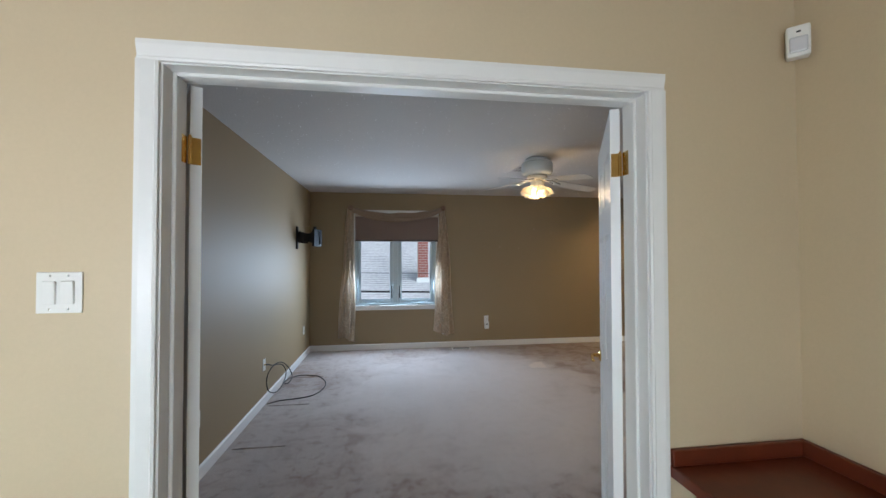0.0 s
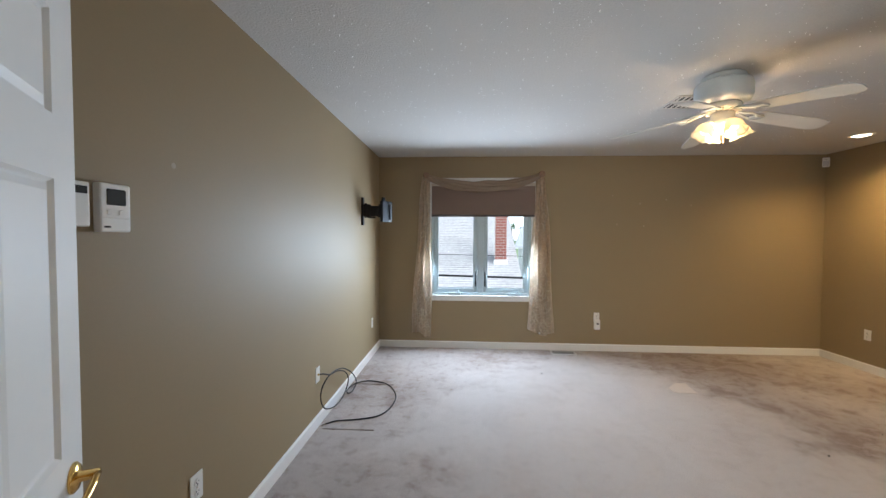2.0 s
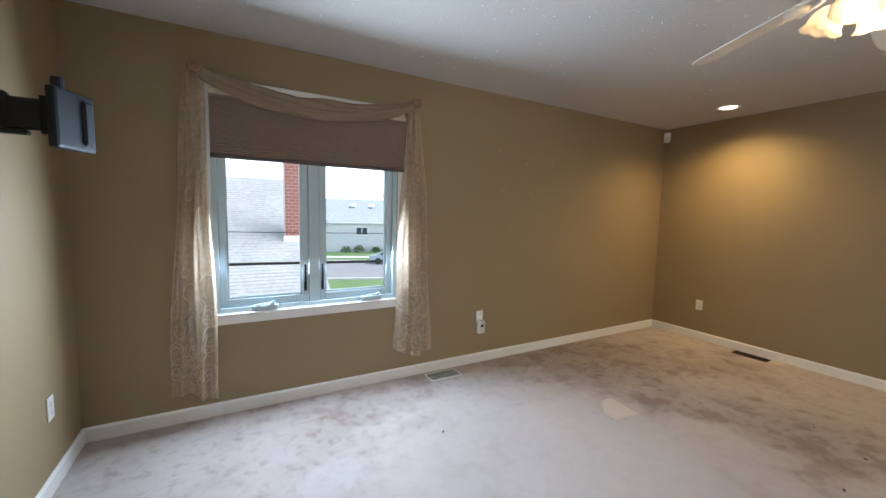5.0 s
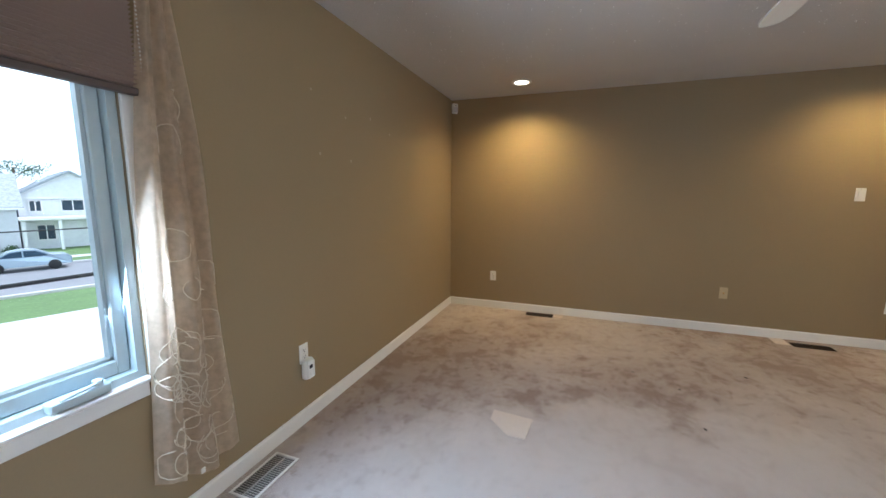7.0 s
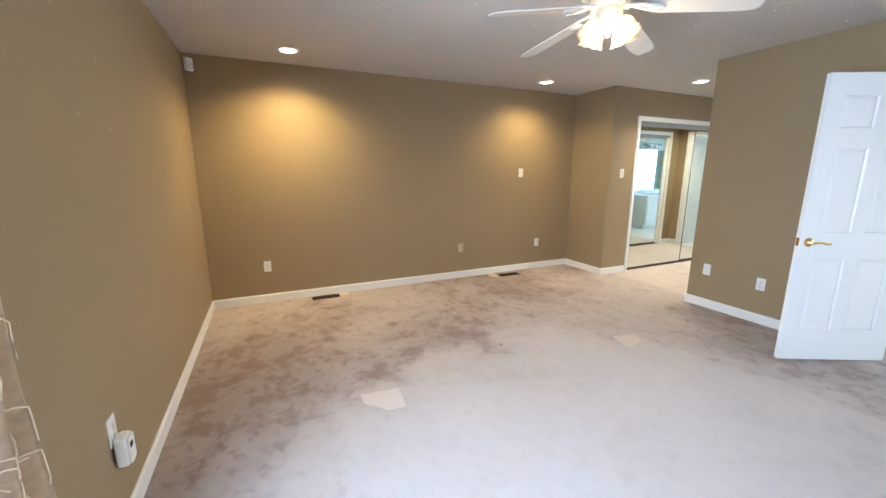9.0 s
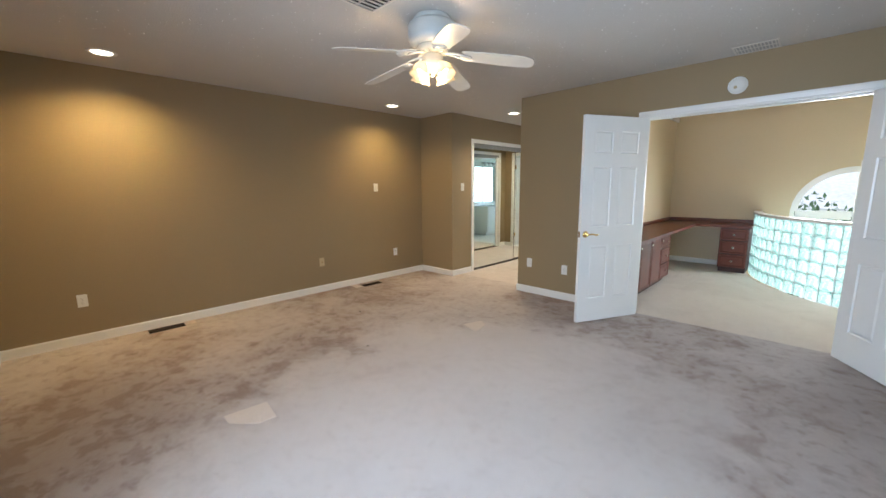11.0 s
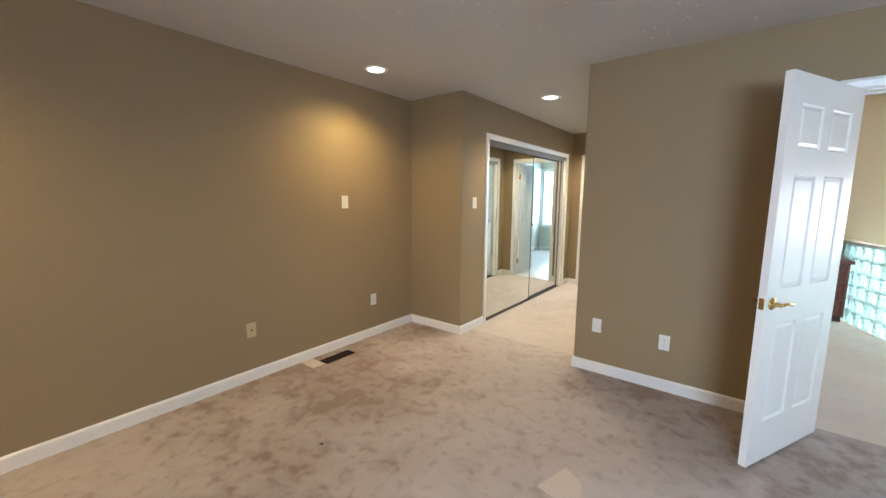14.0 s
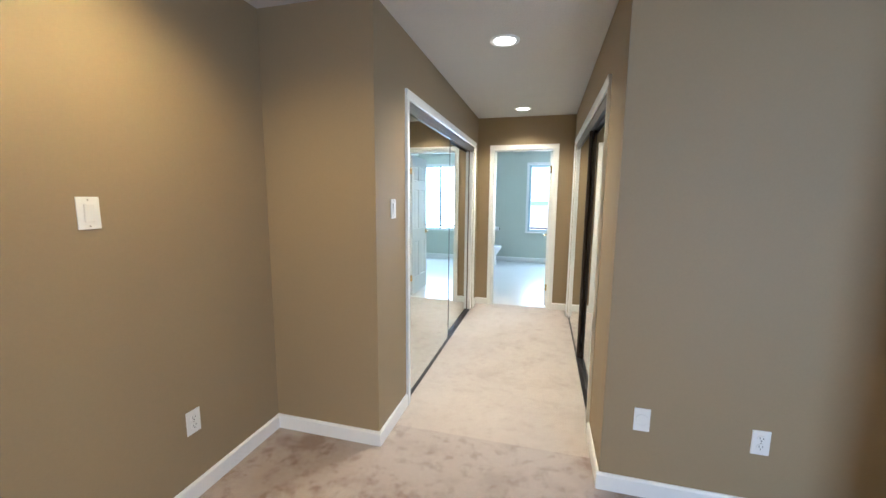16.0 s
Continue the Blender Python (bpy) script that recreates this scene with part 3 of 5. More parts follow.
def door(name, label, m, w, h=2.03, knob=True, mirror=False):
    """A six-panel leaf: hinge edge at local x=0, leaf along +x, thickness along y from 0 to 0.035."""
    e = thing(name, label, "door", m)
    xs = [0, 0.15 * w, 0.44 * w, 0.56 * w, 0.85 * w, w]
    zs = [0, 0.24, 0.78, 0.97, 1.55, 1.68, 1.89, h]
    bm = bmesh.new()
    grid = {}
    for s, y in ((0, 0.0), (1, 0.035)):
        for i, x in enumerate(xs):
            for k, z in enumerate(zs):
                grid[s, i, k] = bm.verts.new((x, y, z))
    panels = []
    for s in (0, 1):
        for i in range(5):
            for k in range(7):
                q = [grid[s, i, k], grid[s, i + 1, k], grid[s, i + 1, k + 1], grid[s, i, k + 1]]
                f = bm.faces.new(q if s == 0 else q[::-1])
                if i in (1, 3) and k in (1, 3, 5):
                    panels.append(f)
    for i in range(5):
        for k in (0, 7):
            bm.faces.new((grid[0, i, k], grid[0, i + 1, k], grid[1, i + 1, k], grid[1, i, k]))
    for k in range(7):
        for i in (0, 5):
            bm.faces.new((grid[0, i, k], grid[0, i, k + 1], grid[1, i, k + 1], grid[1, i, k]))
    bmesh.ops.recalc_face_normals(bm, faces=bm.faces)
    bmesh.ops.inset_individual(bm, faces=panels, thickness=0.010, depth=-0.009)
    bmesh.ops.inset_individual(bm, faces=panels, thickness=0.006, depth=0.0)
    bmesh.ops.inset_individual(bm, faces=panels, thickness=0.022, depth=0.006)
    part("leaf", bm, DOORPAINT, e)
    if knob:
        lever(e, w - 0.06, 0.90, 0.035, 1, -1)
        lever(e, w - 0.06, 0.90, 0.0, -1, -1)
        part("latch_plate", box(w, w + 0.0015, 0.006, 0.029, 0.872, 0.93), BRASS, e, "brass latch plate")
    for z in (0.25, 1.81):
        part("hinge", merge(tube([(-0.004, 0.0, z - 0.045), (-0.004, 0.0, z + 0.045)], 0.0065, 10), lathe([(0, 0), (0.005, 0.002), (0.004, 0.007), (0, 0.009)], 10, pose(-0.004, 0, z + 0.045)),
                            box(-0.0015, 0.0, 0.002, 0.032, z - 0.045, z + 0.045)), BRASS, e, "brass butt hinge")
    return e


def leaf_pose(px, py, ang, flip):
    """The leaf's hinge at (px, py), swung to the heading ang in degrees from +x."""
    m = pose(px, py, 0.015, 0, 0, ang)
    return m @ Matrix.Scale(-1, 4, (0, 1, 0)) if flip else m


door("door_1", "white six-panel door standing open into the bedroom", leaf_pose(DX1 - 0.006, YS + 0.008, 63.0, False), 0.762)
door("door_2", "white six-panel door folded open towards the thermostat wall", leaf_pose(DX0 + 0.006, YS + 0.008, 122.0, True), 0.762)
door("door_3", "white six-panel bathroom door standing wide open", leaf_pose(BD0 + 0.006, HY - 0.105, -91.0, False), 0.72)


# hinge plates on the double doors' frame
for x, s in ((DX0, 1), (DX1, -1)):
    for z in (0.265, 1.825):
        part("hinge_plate", merge(box(min(x, x + 0.002 * s), max(x, x + 0.002 * s), YS - 0.040, YS - 0.002, z - 0.045, z + 0.045), *[lathe([(0, 0), (0.004, 0.0), (0.003, 0.0015), (0, 0.002)], 8, pose(x + 0.002 * s, YS - 0.02 + 0.009 * (k % 2), z - 0.03 + 0.03 * k, 0, 90 * s, 0)) for k in range(3)]), BRASS, jm, "brass hinge plate").matrix_parent_inverse = jm.matrix_world.inverted()


# ---- closets ----
def closet(name, label, x, sign, panels):
    """Sliding mirror doors between a head track and a floor track; sign: the way into the closet."""
    e = thing(name, label, "closet door", pose(x, 0, 0))
    part("head_track", merge(box(0.004 * sign if sign > 0 else -0.075, 0.075 if sign > 0 else -0.004, CY0, CY1, CH - 0.045, CH), box(*sorted((0.006 * sign, 0.010 * sign)), CY0, CY1, CH - 0.07, CH - 0.045)), TRACK, e, "brushed metal head track")
    part("floor_track", merge(*[box(*sorted((a * sign, (a + 0.004) * sign)), CY0, CY1, 0, 0.012) for a in (0.012, 0.040, 0.068)], box(*sorted((0.012 * sign, 0.072 * sign)), CY0, CY1, 0, 0.004)), BRONZE, e, "dark floor track")
    for y0, y1, off in panels:
        a, b = sorted((off * sign, (off + 0.018) * sign))
        f0, f1 = sorted(((off - 0.003) * sign, (off + 0.021) * sign))
        p = part("door_panel", box(a, b, y0 + 0.004, y1 - 0.004, 0.022, CH - 0.056), MIRROR, e, "full-height mirror")
        w = 0.012
        for q in ((y0, y0 + w, 0.014, CH - 0.05), (y1 - w, y1, 0.014, CH - 0.05)):
            part("stile", box(f0, f1, *q, 0.002), BRONZE, p, "dark metal edge")
        for q in ((y0 + w, y1 - w, 0.014, 0.036), (y0 + w, y1 - w, CH - 0.064, CH - 0.05)):
            part("rail", box(f0, f1, *q, 0.002), BRONZE, p, "dark metal edge")
    return e


closet("mirrored_closet", "sliding mirrored closet doors in slim dark frames", HX1, 1, ((-0.30, CY1 - 0.004, 0.018), (CY0 + 0.10, -0.24, 0.046)))
closet("mirrored_closet", "sliding mirrored closet doors with bronze edges", HX0, -1, ((-0.26, CY1 - 0.10, 0.046), (CY0 + 0.004, -0.20, 0.018)))
for x, s in ((HX1, 1), (HX0, -1)):
    tagged(link("trim_closet_lining", merge(box(*sorted((x + 0.004 * s, x + 0.040 * s)), CY0, CY0 + 0.085, 0.014, CH - 0.048)), TRIM), "white painted closet lining", "trim", kind="structure")


# ---- bedroom window ----
def window_unit():
    e = tagged(new("window_1"), "white double casement window with two cranks", "window", kind="structure")
    y0 = YN + 0.012
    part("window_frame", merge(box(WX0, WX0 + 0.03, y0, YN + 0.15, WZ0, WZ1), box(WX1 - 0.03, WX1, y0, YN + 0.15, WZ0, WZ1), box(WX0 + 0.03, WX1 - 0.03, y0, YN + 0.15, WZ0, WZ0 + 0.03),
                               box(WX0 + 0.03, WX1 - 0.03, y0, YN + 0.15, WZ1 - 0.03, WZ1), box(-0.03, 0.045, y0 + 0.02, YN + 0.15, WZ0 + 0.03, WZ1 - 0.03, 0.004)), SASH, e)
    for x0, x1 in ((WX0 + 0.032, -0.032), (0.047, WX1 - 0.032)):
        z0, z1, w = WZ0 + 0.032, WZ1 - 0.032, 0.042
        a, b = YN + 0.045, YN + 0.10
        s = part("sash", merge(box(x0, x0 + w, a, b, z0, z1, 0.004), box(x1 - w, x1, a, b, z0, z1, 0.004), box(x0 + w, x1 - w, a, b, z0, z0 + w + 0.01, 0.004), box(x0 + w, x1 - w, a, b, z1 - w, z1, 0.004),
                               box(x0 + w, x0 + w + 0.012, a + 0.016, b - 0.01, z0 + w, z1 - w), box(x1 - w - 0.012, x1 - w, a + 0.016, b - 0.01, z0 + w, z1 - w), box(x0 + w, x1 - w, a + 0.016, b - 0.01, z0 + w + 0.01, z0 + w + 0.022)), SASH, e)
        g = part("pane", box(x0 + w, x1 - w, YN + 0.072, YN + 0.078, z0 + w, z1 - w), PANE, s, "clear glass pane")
        g.visible_shadow = False
    for x in (-0.055, 0.068):
        part("latch", merge(box(x - 0.006, x + 0.006, YN + 0.028, YN + 0.045, 0.84, 1.0, 0.003), box(x - 0.009, x + 0.009, YN + 0.038, YN + 0.046, 0.80, 0.87, 0.003)), BLACK, e, "dark latch lever")
    for x in (-0.33, 0.44):
        part("crank", merge(box(x - 0.085, x + 0.085, YN - 0.018, YN + 0.03, WZ0 + 0.004, WZ0 + 0.042, 0.014, segments=3), lathe([(0, 0), (0.015, 0.002), (0.015, 0.02), (0, 0.026)], 14, pose(x + 0.05, YN - 0.002, WZ0 + 0.04)),
                            tube([(x + 0.05, YN - 0.012, WZ0 + 0.052), (x - 0.02, YN - 0.022, WZ0 + 0.050), (x - 0.06, YN - 0.022, WZ0 + 0.045)], 0.006)), SASH, e, "white folding crank")
    part("window_sill", merge(box(WX0 - 0.004, WX1 + 0.004, YN - 0.026, YN + 0.014, WZ0 - 0.016, WZ0 + 0.002, 0.005), box(WX0 + 0.004, WX1 - 0.010, YN - 0.017, YN, WZ0 - 0.070, WZ0 - 0.016, 0.003)), TRIM, e)
    part("head_casing", box(WX0 - 0.05, WX1 + 0.05, YN - 0.016, YN, WZ1 - 0.005, WZ1 + 0.078, 0.004), TRIM, e)
    part("side_casing", box(WX0 - 0.05, WX0, YN - 0.014, YN, WZ0 + 0.003, WZ1 - 0.006, 0.003), TRIM, e)
    part("side_casing", box(WX1, WX1 + 0.05, YN - 0.014, YN, WZ0 + 0.003, WZ1 - 0.006, 0.003), TRIM, e)
    return e


window_unit()

# pleated shade
shade = thing("pleated_shade", "brown pleated window shade drawn a third down", "window shade")
X0, X1, ZB, ZT, YB = -0.625, 0.688, 1.735, 2.098, YN - 0.045
bm = bmesh.new()
n = 25
front = [bm.verts.new((X0, YB + (0.010 if i % 2 else -0.010), ZB + (ZT - ZB) * i / (2 * n))) for i in range(2 * n + 1)]
other = [bm.verts.new((X1, v.co.y, v.co.z)) for v in front]
back = [bm.verts.new((x, YB + 0.014, z)) for x, z in ((X0, ZB), (X1, ZB), (X1, ZT), (X0, ZT))]
for i in range(2 * n):
    bm.faces.new((front[i], other[i], other[i + 1], front[i + 1]))
bm.faces.new(back)
part("pleats", bm, PLEAT, shade)
part("bottom_rail", box(X0 - 0.002, X1 + 0.002, YB - 0.013, YB + 0.013, ZB - 0.026, ZB - 0.001, 0.004), PLEAT2, shade, "brown bottom rail")
part("head_rail", box(X0 - 0.004, X1 + 0.004, YB - 0.016, YB + 0.03, ZT + 0.001, ZT + 0.034, 0.004), HEADRAIL, shade, "cream head rail")
part("bead_chain", merge(*[lathe([(0, -0.004), (0.0035, 0), (0, 0.004)], 6, pose(X1 + 0.006, YB - 0.022, 2.09 - 0.013 * k)) for k in range(28)]), PLASTIC, shade, "fine bead chain")


# sheer scarf curtain on two wooden rosettes
def drape(name, top, bottom, seed, label):
    """A hanging panel: top and bottom are (x0, x1, z); folds run down it."""
    rnd = random.Random(seed)
    ph = [rnd.uniform(0, 6.28) for _ in range(6)]

    def at(u, v):
        k = v ** 0.7
        x0, x1 = top[0] + (bottom[0] - top[0]) * k, top[1] + (bottom[1] - top[1]) * k
        z = top[2] + (bottom[2] - top[2]) * v
        fold = 0.5 + 0.5 * min(1, v * 2.0)
        y = YN - 0.072 + fold * (0.025 * math.sin(u * 15 + ph[0] + 0.8 * math.sin(v * 3 + ph[1])) + 0.010 * math.sin(u * 31 + ph[2] + 1.3 * v) + 0.005 * math.sin(u * 9 + v * 11 + ph[3]))
        x = x0 + (x1 - x0) * u + 0.008 * math.sin(v * 9 + u * 4 + ph[4])
        hem = 0.035 * math.sin(u * 5 + ph[5]) * v ** 6
        return Vector((x, y, z + hem))
    bm = bmesh.new()
    nu, nv = 44, 60
    vs = [[bm.verts.new(at(i / nu, j / nv)) for i in range(nu + 1)] for j in range(nv + 1)]
    for j in range(nv):
        for i in range(nu):
            bm.faces.new((vs[j][i], vs[j][i + 1], vs[j + 1][i + 1], vs[j + 1][i]))
    p = part(name, bm, SHEER, scarf, label, True)
    loops = []
    for k in range(44):
        u, v = rnd.uniform(0.12, 0.88), (rnd.uniform(0.70, 0.97) if k < 38 else rnd.uniform(0.2, 0.7))
        r, q = rnd.uniform(0.022, 0.056), rnd.uniform(0, 6.28)
        span = rnd.uniform(3.2, 6.0)
        pts = []
        for s in range(15):
            a = q + span * s / 14
            uu, vv = u + r * math.cos(a) / 0.3, v + r * 1.25 * math.sin(a) / 1.9
            pts.append(at(min(0.98, max(0.02, uu)), min(0.99, vv)) + Vector((0, -0.004, 0)))
        loops.append(tube(pts, 0.0022, 5))
    tagged(part("embroidery", merge(*loops), THREAD, p, "pale embroidered loops", True), kind="stuff")
    return p


scarf = thing("scarf_curtain", "sheer beige scarf curtain with embroidered loops", "curtain")
drape("side_panel", (-0.735, -0.655, 2.235), (-0.885, -0.615, 0.18), 3, "sheer panel hanging to the baseboard")
drape("side_panel", (0.715, 0.790, 2.235), (0.605, 0.935, 0.235), 8, "sheer panel hanging to the baseboard")
bm = bmesh.new()
rows_ = []
for i in range(61):
    u = i / 60
    x = -0.69 + 1.445 * u
    zc = 2.225 + 0.01 * u - 0.150 * (4 * u * (1 - u)) ** 0.8
    h = 0.024 + 0.034 * (4 * u * (1 - u)) ** 0.6
    ring = []
    for k in range(48):
        a = 2 * math.pi * k / 48
        r = 1 + 0.20 * math.sin(3 * a + 5 * u) + 0.15 * math.sin(8 * a - 11 * u) + 0.10 * math.sin(13 * a + 7 * u) + 0.06 * math.sin(29 * u + 3 * a)
        ring.append(bm.verts.new((x, YN - 0.085 + 0.028 * r * math.cos(a), zc + h * r * math.sin(a))))
    rows_.append(ring)
for a, b in zip(rows_, rows_[1:]):
    for k in range(48):
        bm.faces.new((a[k], a[(k + 1) % 48], b[(k + 1) % 48], b[k]))
part("swag", bm, SHEER2, scarf, "gathered swag across the window head", True)
for x, z in ((-0.69, 2.225), (0.757, 2.238)):
    r = thing("curtain_rosette", "round brown wooden curtain holder", "curtain holder", group="curtain holders")
    part("disc", lathe([(0, 0), (0.036, 0), (0.040, 0.006), (0.036, 0.013), (0.026, 0.016), (0.020, 0.013), (0, 0.018)], 28, pose(x, YN - 0.118, z, 90, 0, 0)), ROSETTE, r)
    part("stem", lathe([(0.011, 0), (0.011, 0.119)], 14, pose(x, YN, z, 90, 0, 0)), ROSETTE, r)
tag_bm = box(0.745, 0.765, YN - 0.098, YN - 0.094, 0.225, 0.25, 0.002)
part("fabric_tag", tag_bm, PLASTIC, scarf, "small white tag")


# ---- ceiling fan ----
fan = thing("ceiling_fan", "white five-blade ceiling fan with four lit glass shades", "ceiling fan", pose(1.44, 3.81, 0))
part("canopy", lathe([(0.0, H - 0.001), (0.115, H - 0.001), (0.122, H - 0.010), (0.112, H - 0.034), (0, H - 0.034)], 40), FANWHITE, fan, smooth=True)
part("motor_housing", lathe([(0.0, H - 0.035), (0.125, H - 0.035), (0.150, H - 0.044), (0.158, H - 0.060), (0.158, H - 0.135), (0.148, H - 0.158), (0.11, H - 0.175), (0, H - 0.175)], 56), FANWHITE, fan, smooth=True)
part("flywheel", lathe([(0.0, 2.304), (0.095, 2.304), (0.105, 2.292), (0.09, 2.266), (0.06, 2.255), (0, 2.255)], 40), FANCREAM, fan, smooth=True)
for k in range(12):
    part("fin", moved(box(0.055, 0.098, -0.004, 0.004, 2.250, 2.262, 0.002), pose(0, 0, 0, 0, 0, 30 * k)), FANCREAM, fan)
for k in range(5):
    m = pose(0, 0, 2.272, 0, 0, 4.5 + 72 * k) @ pose(0, 0, 0, 0, 7.2, 0)
    bm = bmesh.new()
    pr = [(0.20, 0.050), (0.23, 0.058), (0.35, 0.062), (0.55, 0.066), (0.62, 0.062), (0.655, 0.048), (0.667, 0.025)]
    outline = [(r, w) for r, w in pr] + [(r, -w) for r, w in pr[::-1]]
    lo = [bm.verts.new((r, w, -0.003)) for r, w in outline]
    up = [bm.verts.new((r, w, 0.003)) for r, w in outline]
    bm.faces.new(lo), bm.faces.new(up)
    for i in range(len(outline)):
        j = (i + 1) % len(outline)
        bm.faces.new((lo[i], lo[j], up[j], up[i]))
    b = part("blade", moved(bm, m @ pose(0, 0, -0.008, -11, 0, 0)), BLADE, fan)
    bm = merge(tube([(0.075, 0, 0), (0.12, 0.012, -0.004), (0.17, 0.035, -0.010), (0.235, 0.034, -0.012)], 0.008, 8), tube([(0.075, 0, 0), (0.12, -0.012, -0.004), (0.17, -0.035, -0.012), (0.235, -0.034, -0.020)], 0.008, 8),
               lathe([(0, -0.024), (0.038, -0.020), (0.042, -0.014), (0, -0.012)], 20, pose(0.225, 0, 0)))
    part("bracket", moved(bm, m), FANWHITE, b, "white scrolled blade bracket", True)
part("switch_housing", lathe([(0.0, 2.256), (0.056, 2.256), (0.066, 2.240), (0.064, 2.195), (0.050, 2.165), (0.030, 2.150), (0.012, 2.140), (0.012, 2.12), (0, 2.115)], 32), FANCREAM, fan, smooth=True)
for k in range(4):
    m = pose(0, 0, 2.186, 0, 0, 90 * k)
    arm = part("lamp_arm", moved(tube([(0.045, 0, 0.0), (0.070, 0, 0.006), (0.084, 0, 0.002), (0.089, 0, -0.008)], 0.010, 10), m), FANCREAM, fan)
    bm = bmesh.new()
    prof = [(0.024, 0.0), (0.040, -0.012), (0.058, -0.035), (0.066, -0.060), (0.068, -0.085), (0.076, -0.104), (0.084, -0.112)]
    st = 40
    rings = []
    for inner in (0, 1):
        for i, (r, z) in enumerate(prof if not inner else prof[::-1]):
            i = i if not inner else len(prof) - 1 - i
            ring = []
            for s in range(st):
                a = 2 * math.pi * s / st
                rr = r - 0.003 * inner + (0.004 * (i / 6) ** 2) * math.cos(8 * a)
                ring.append(bm.verts.new((rr * math.cos(a), rr * math.sin(a), z + 0.004 * (i / 6) ** 3 * math.cos(8 * a))))
            rings.append(ring)
    for a, b in zip(rings, rings[1:]):
        for s in range(st):
            bm.faces.new((a[s], a[(s + 1) % st], b[(s + 1) % st], b[s]))
    sm = m @ pose(0.088, 0, -0.004, 0, -24, 0) @ Matrix.Scale(0.80, 4)
    sh = part("shade", moved(bm, sm), SHADE, fan, "fluted frosted glass shade", True)
    part("bulb", moved(lathe([(0, 0), (0.012, -0.004), (0.013, -0.025), (0.027, -0.055), (0.024, -0.075), (0, -0.088)], 18), sm), BULB, sh, "glowing bulb", True)
part("pull_chain", tube([(0.02, 0.02, 2.15), (0.022, 0.022, 2.07)], 0.0022, 5), BRASS, fan, "short brass pull chain")


# ---- recessed lamps ----
def downlight(x, y):
    e = thing("recessed_light", "white recessed ceiling light, switched on", "ceiling light", pose(x, y, H), "recessed ceiling lights")
    part("trim_ring", lathe([(0.074, 0.0), (0.098, 0.0), (0.096, -0.006), (0.078, -0.009), (0.072, -0.004)], 40), TRIM, e, smooth=True)
    part("lamp", lathe([(0.0, -0.002), (0.073, -0.002), (0.066, -0.007), (0, -0.010)], 32), LAMPGLOW, e, "glowing lamp", True)


for x, y in ((3.718, 5.272), (3.735, 2.345), (2.925, 0.667), (2.92, -1.30)):
    downlight(x, y)


# ---- wall plates and devices ----
def plate(name, label, category, m, kind, color=None, w=0.072, h=0.116):
    """A wall plate in the local xz plane, proud towards -y."""
    mat = color or PLASTIC
    e = thing(name, label, category, m, "wall plates")
    part("cover", box(-w / 2, w / 2, -0.006, -0.0005, -h / 2, h / 2, 0.0025, segments=2), mat, e)
    if kind == "outlet":
        for z in (0.02, -0.02):
            s = part("socket", lathe([(0, 0), (0.0165, 0), (0.016, 0.0025), (0, 0.003)], 20, pose(0, -0.006, z, 90, 0, 0)), mat, e)
            part("slots", merge(box(-0.0075, -0.0055, -0.0095, -0.0088, z - 0.001, z + 0.008), box(0.0055, 0.0075, -0.0095, -0.0088, z, z + 0.007), box(-0.0025, 0.0025, -0.0095, -0.0088, z - 0.011, z - 0.006)), DARKSLOT, s, "dark slots")
        part("screw", lathe([(0, 0), (0.003, 0), (0.002, 0.0015), (0, 0.002)], 10, pose(0, -0.006, 0, 90, 0, 0)), STEEL, e)
    elif kind == "coax":
        part("connector", lathe([(0, 0), (0.009, 0), (0.008, 0.004), (0.005, 0.005), (0.005, 0.012), (0, 0.012)], 14, pose(0, -0.006, 0, 90, 0, 0)), BRASS, e, "threaded connector")
    elif kind == "round":
        part("socket", lathe([(0.026, 0), (0.029, 0), (0.028, 0.003), (0.025, 0.002)], 28, pose(0, -0.006, 0, 90, 0, 0)), mat, e)
        part("slots", merge(box(-0.010, -0.007, -0.0075, -0.0062, -0.004, 0.008), box(0.007, 0.010, -0.0075, -0.0062, -0.004, 0.008)), DARKSLOT, e, "dark slots")
    else:
        n = 2 if kind == "double" else 1
        for k in range(n):
            x = (k - (n - 1) / 2) * 0.046
            part("rocker", moved(box(-0.0165, 0.0165, -0.004, 0.004, -0.033, 0.033, 0.002), pose(x, -0.0075, 0, 3.5, 0, 0)), mat, e, "flat rocker switch")
            for z in (0.047, -0.047):
                part("screw", lathe([(0, 0), (0.003, 0), (0.002, 0.0015), (0, 0.002)], 10, pose(x, -0.006, z, 90, 0, 0)), STEEL, e)
    return e


FN, FE, FW, FS = 0, -90, 90, 180     # plates on the north, east, west and south walls
plate("wall_outlet", "white duplex outlet on the taupe wall", "outlet", pose(XE, 5.615, 0.40, 0, 0, FE), "outlet")
plate("cable_outlet", "ivory cable outlet on the taupe wall", "outlet", pose(XE, 3.258, 0.407, 0, 0, FE), "coax", IVORY)
plate("wall_outlet", "white duplex outlet low on the taupe wall", "outlet", pose(XE, 2.002, 0.388, 0, 0, FE), "outlet")
plate("light_switch", "white rocker switch on the lamp-lit wall", "light switch", pose(XE, 2.331, 1.393, 0, 0, FE), "switch")
plate("light_switch", "ivory rocker switch beside the closet casing", "light switch", pose(HX1, 1.18, 1.388, 0, 0, FE), "switch")
plate("light_switch", "white rocker switch below the wall controller", "light switch", pose(XW, 2.245, 1.372, 0, 0, FW), "switch")
plate("round_outlet", "white plate with one round socket", "outlet", pose(2.126, YS, 0.402, 0, 0, FS), "round")
plate("wall_outlet", "white duplex outlet behind the open door", "outlet", pose(1.637, YS, 0.374, 0, 0, FS), "outlet")
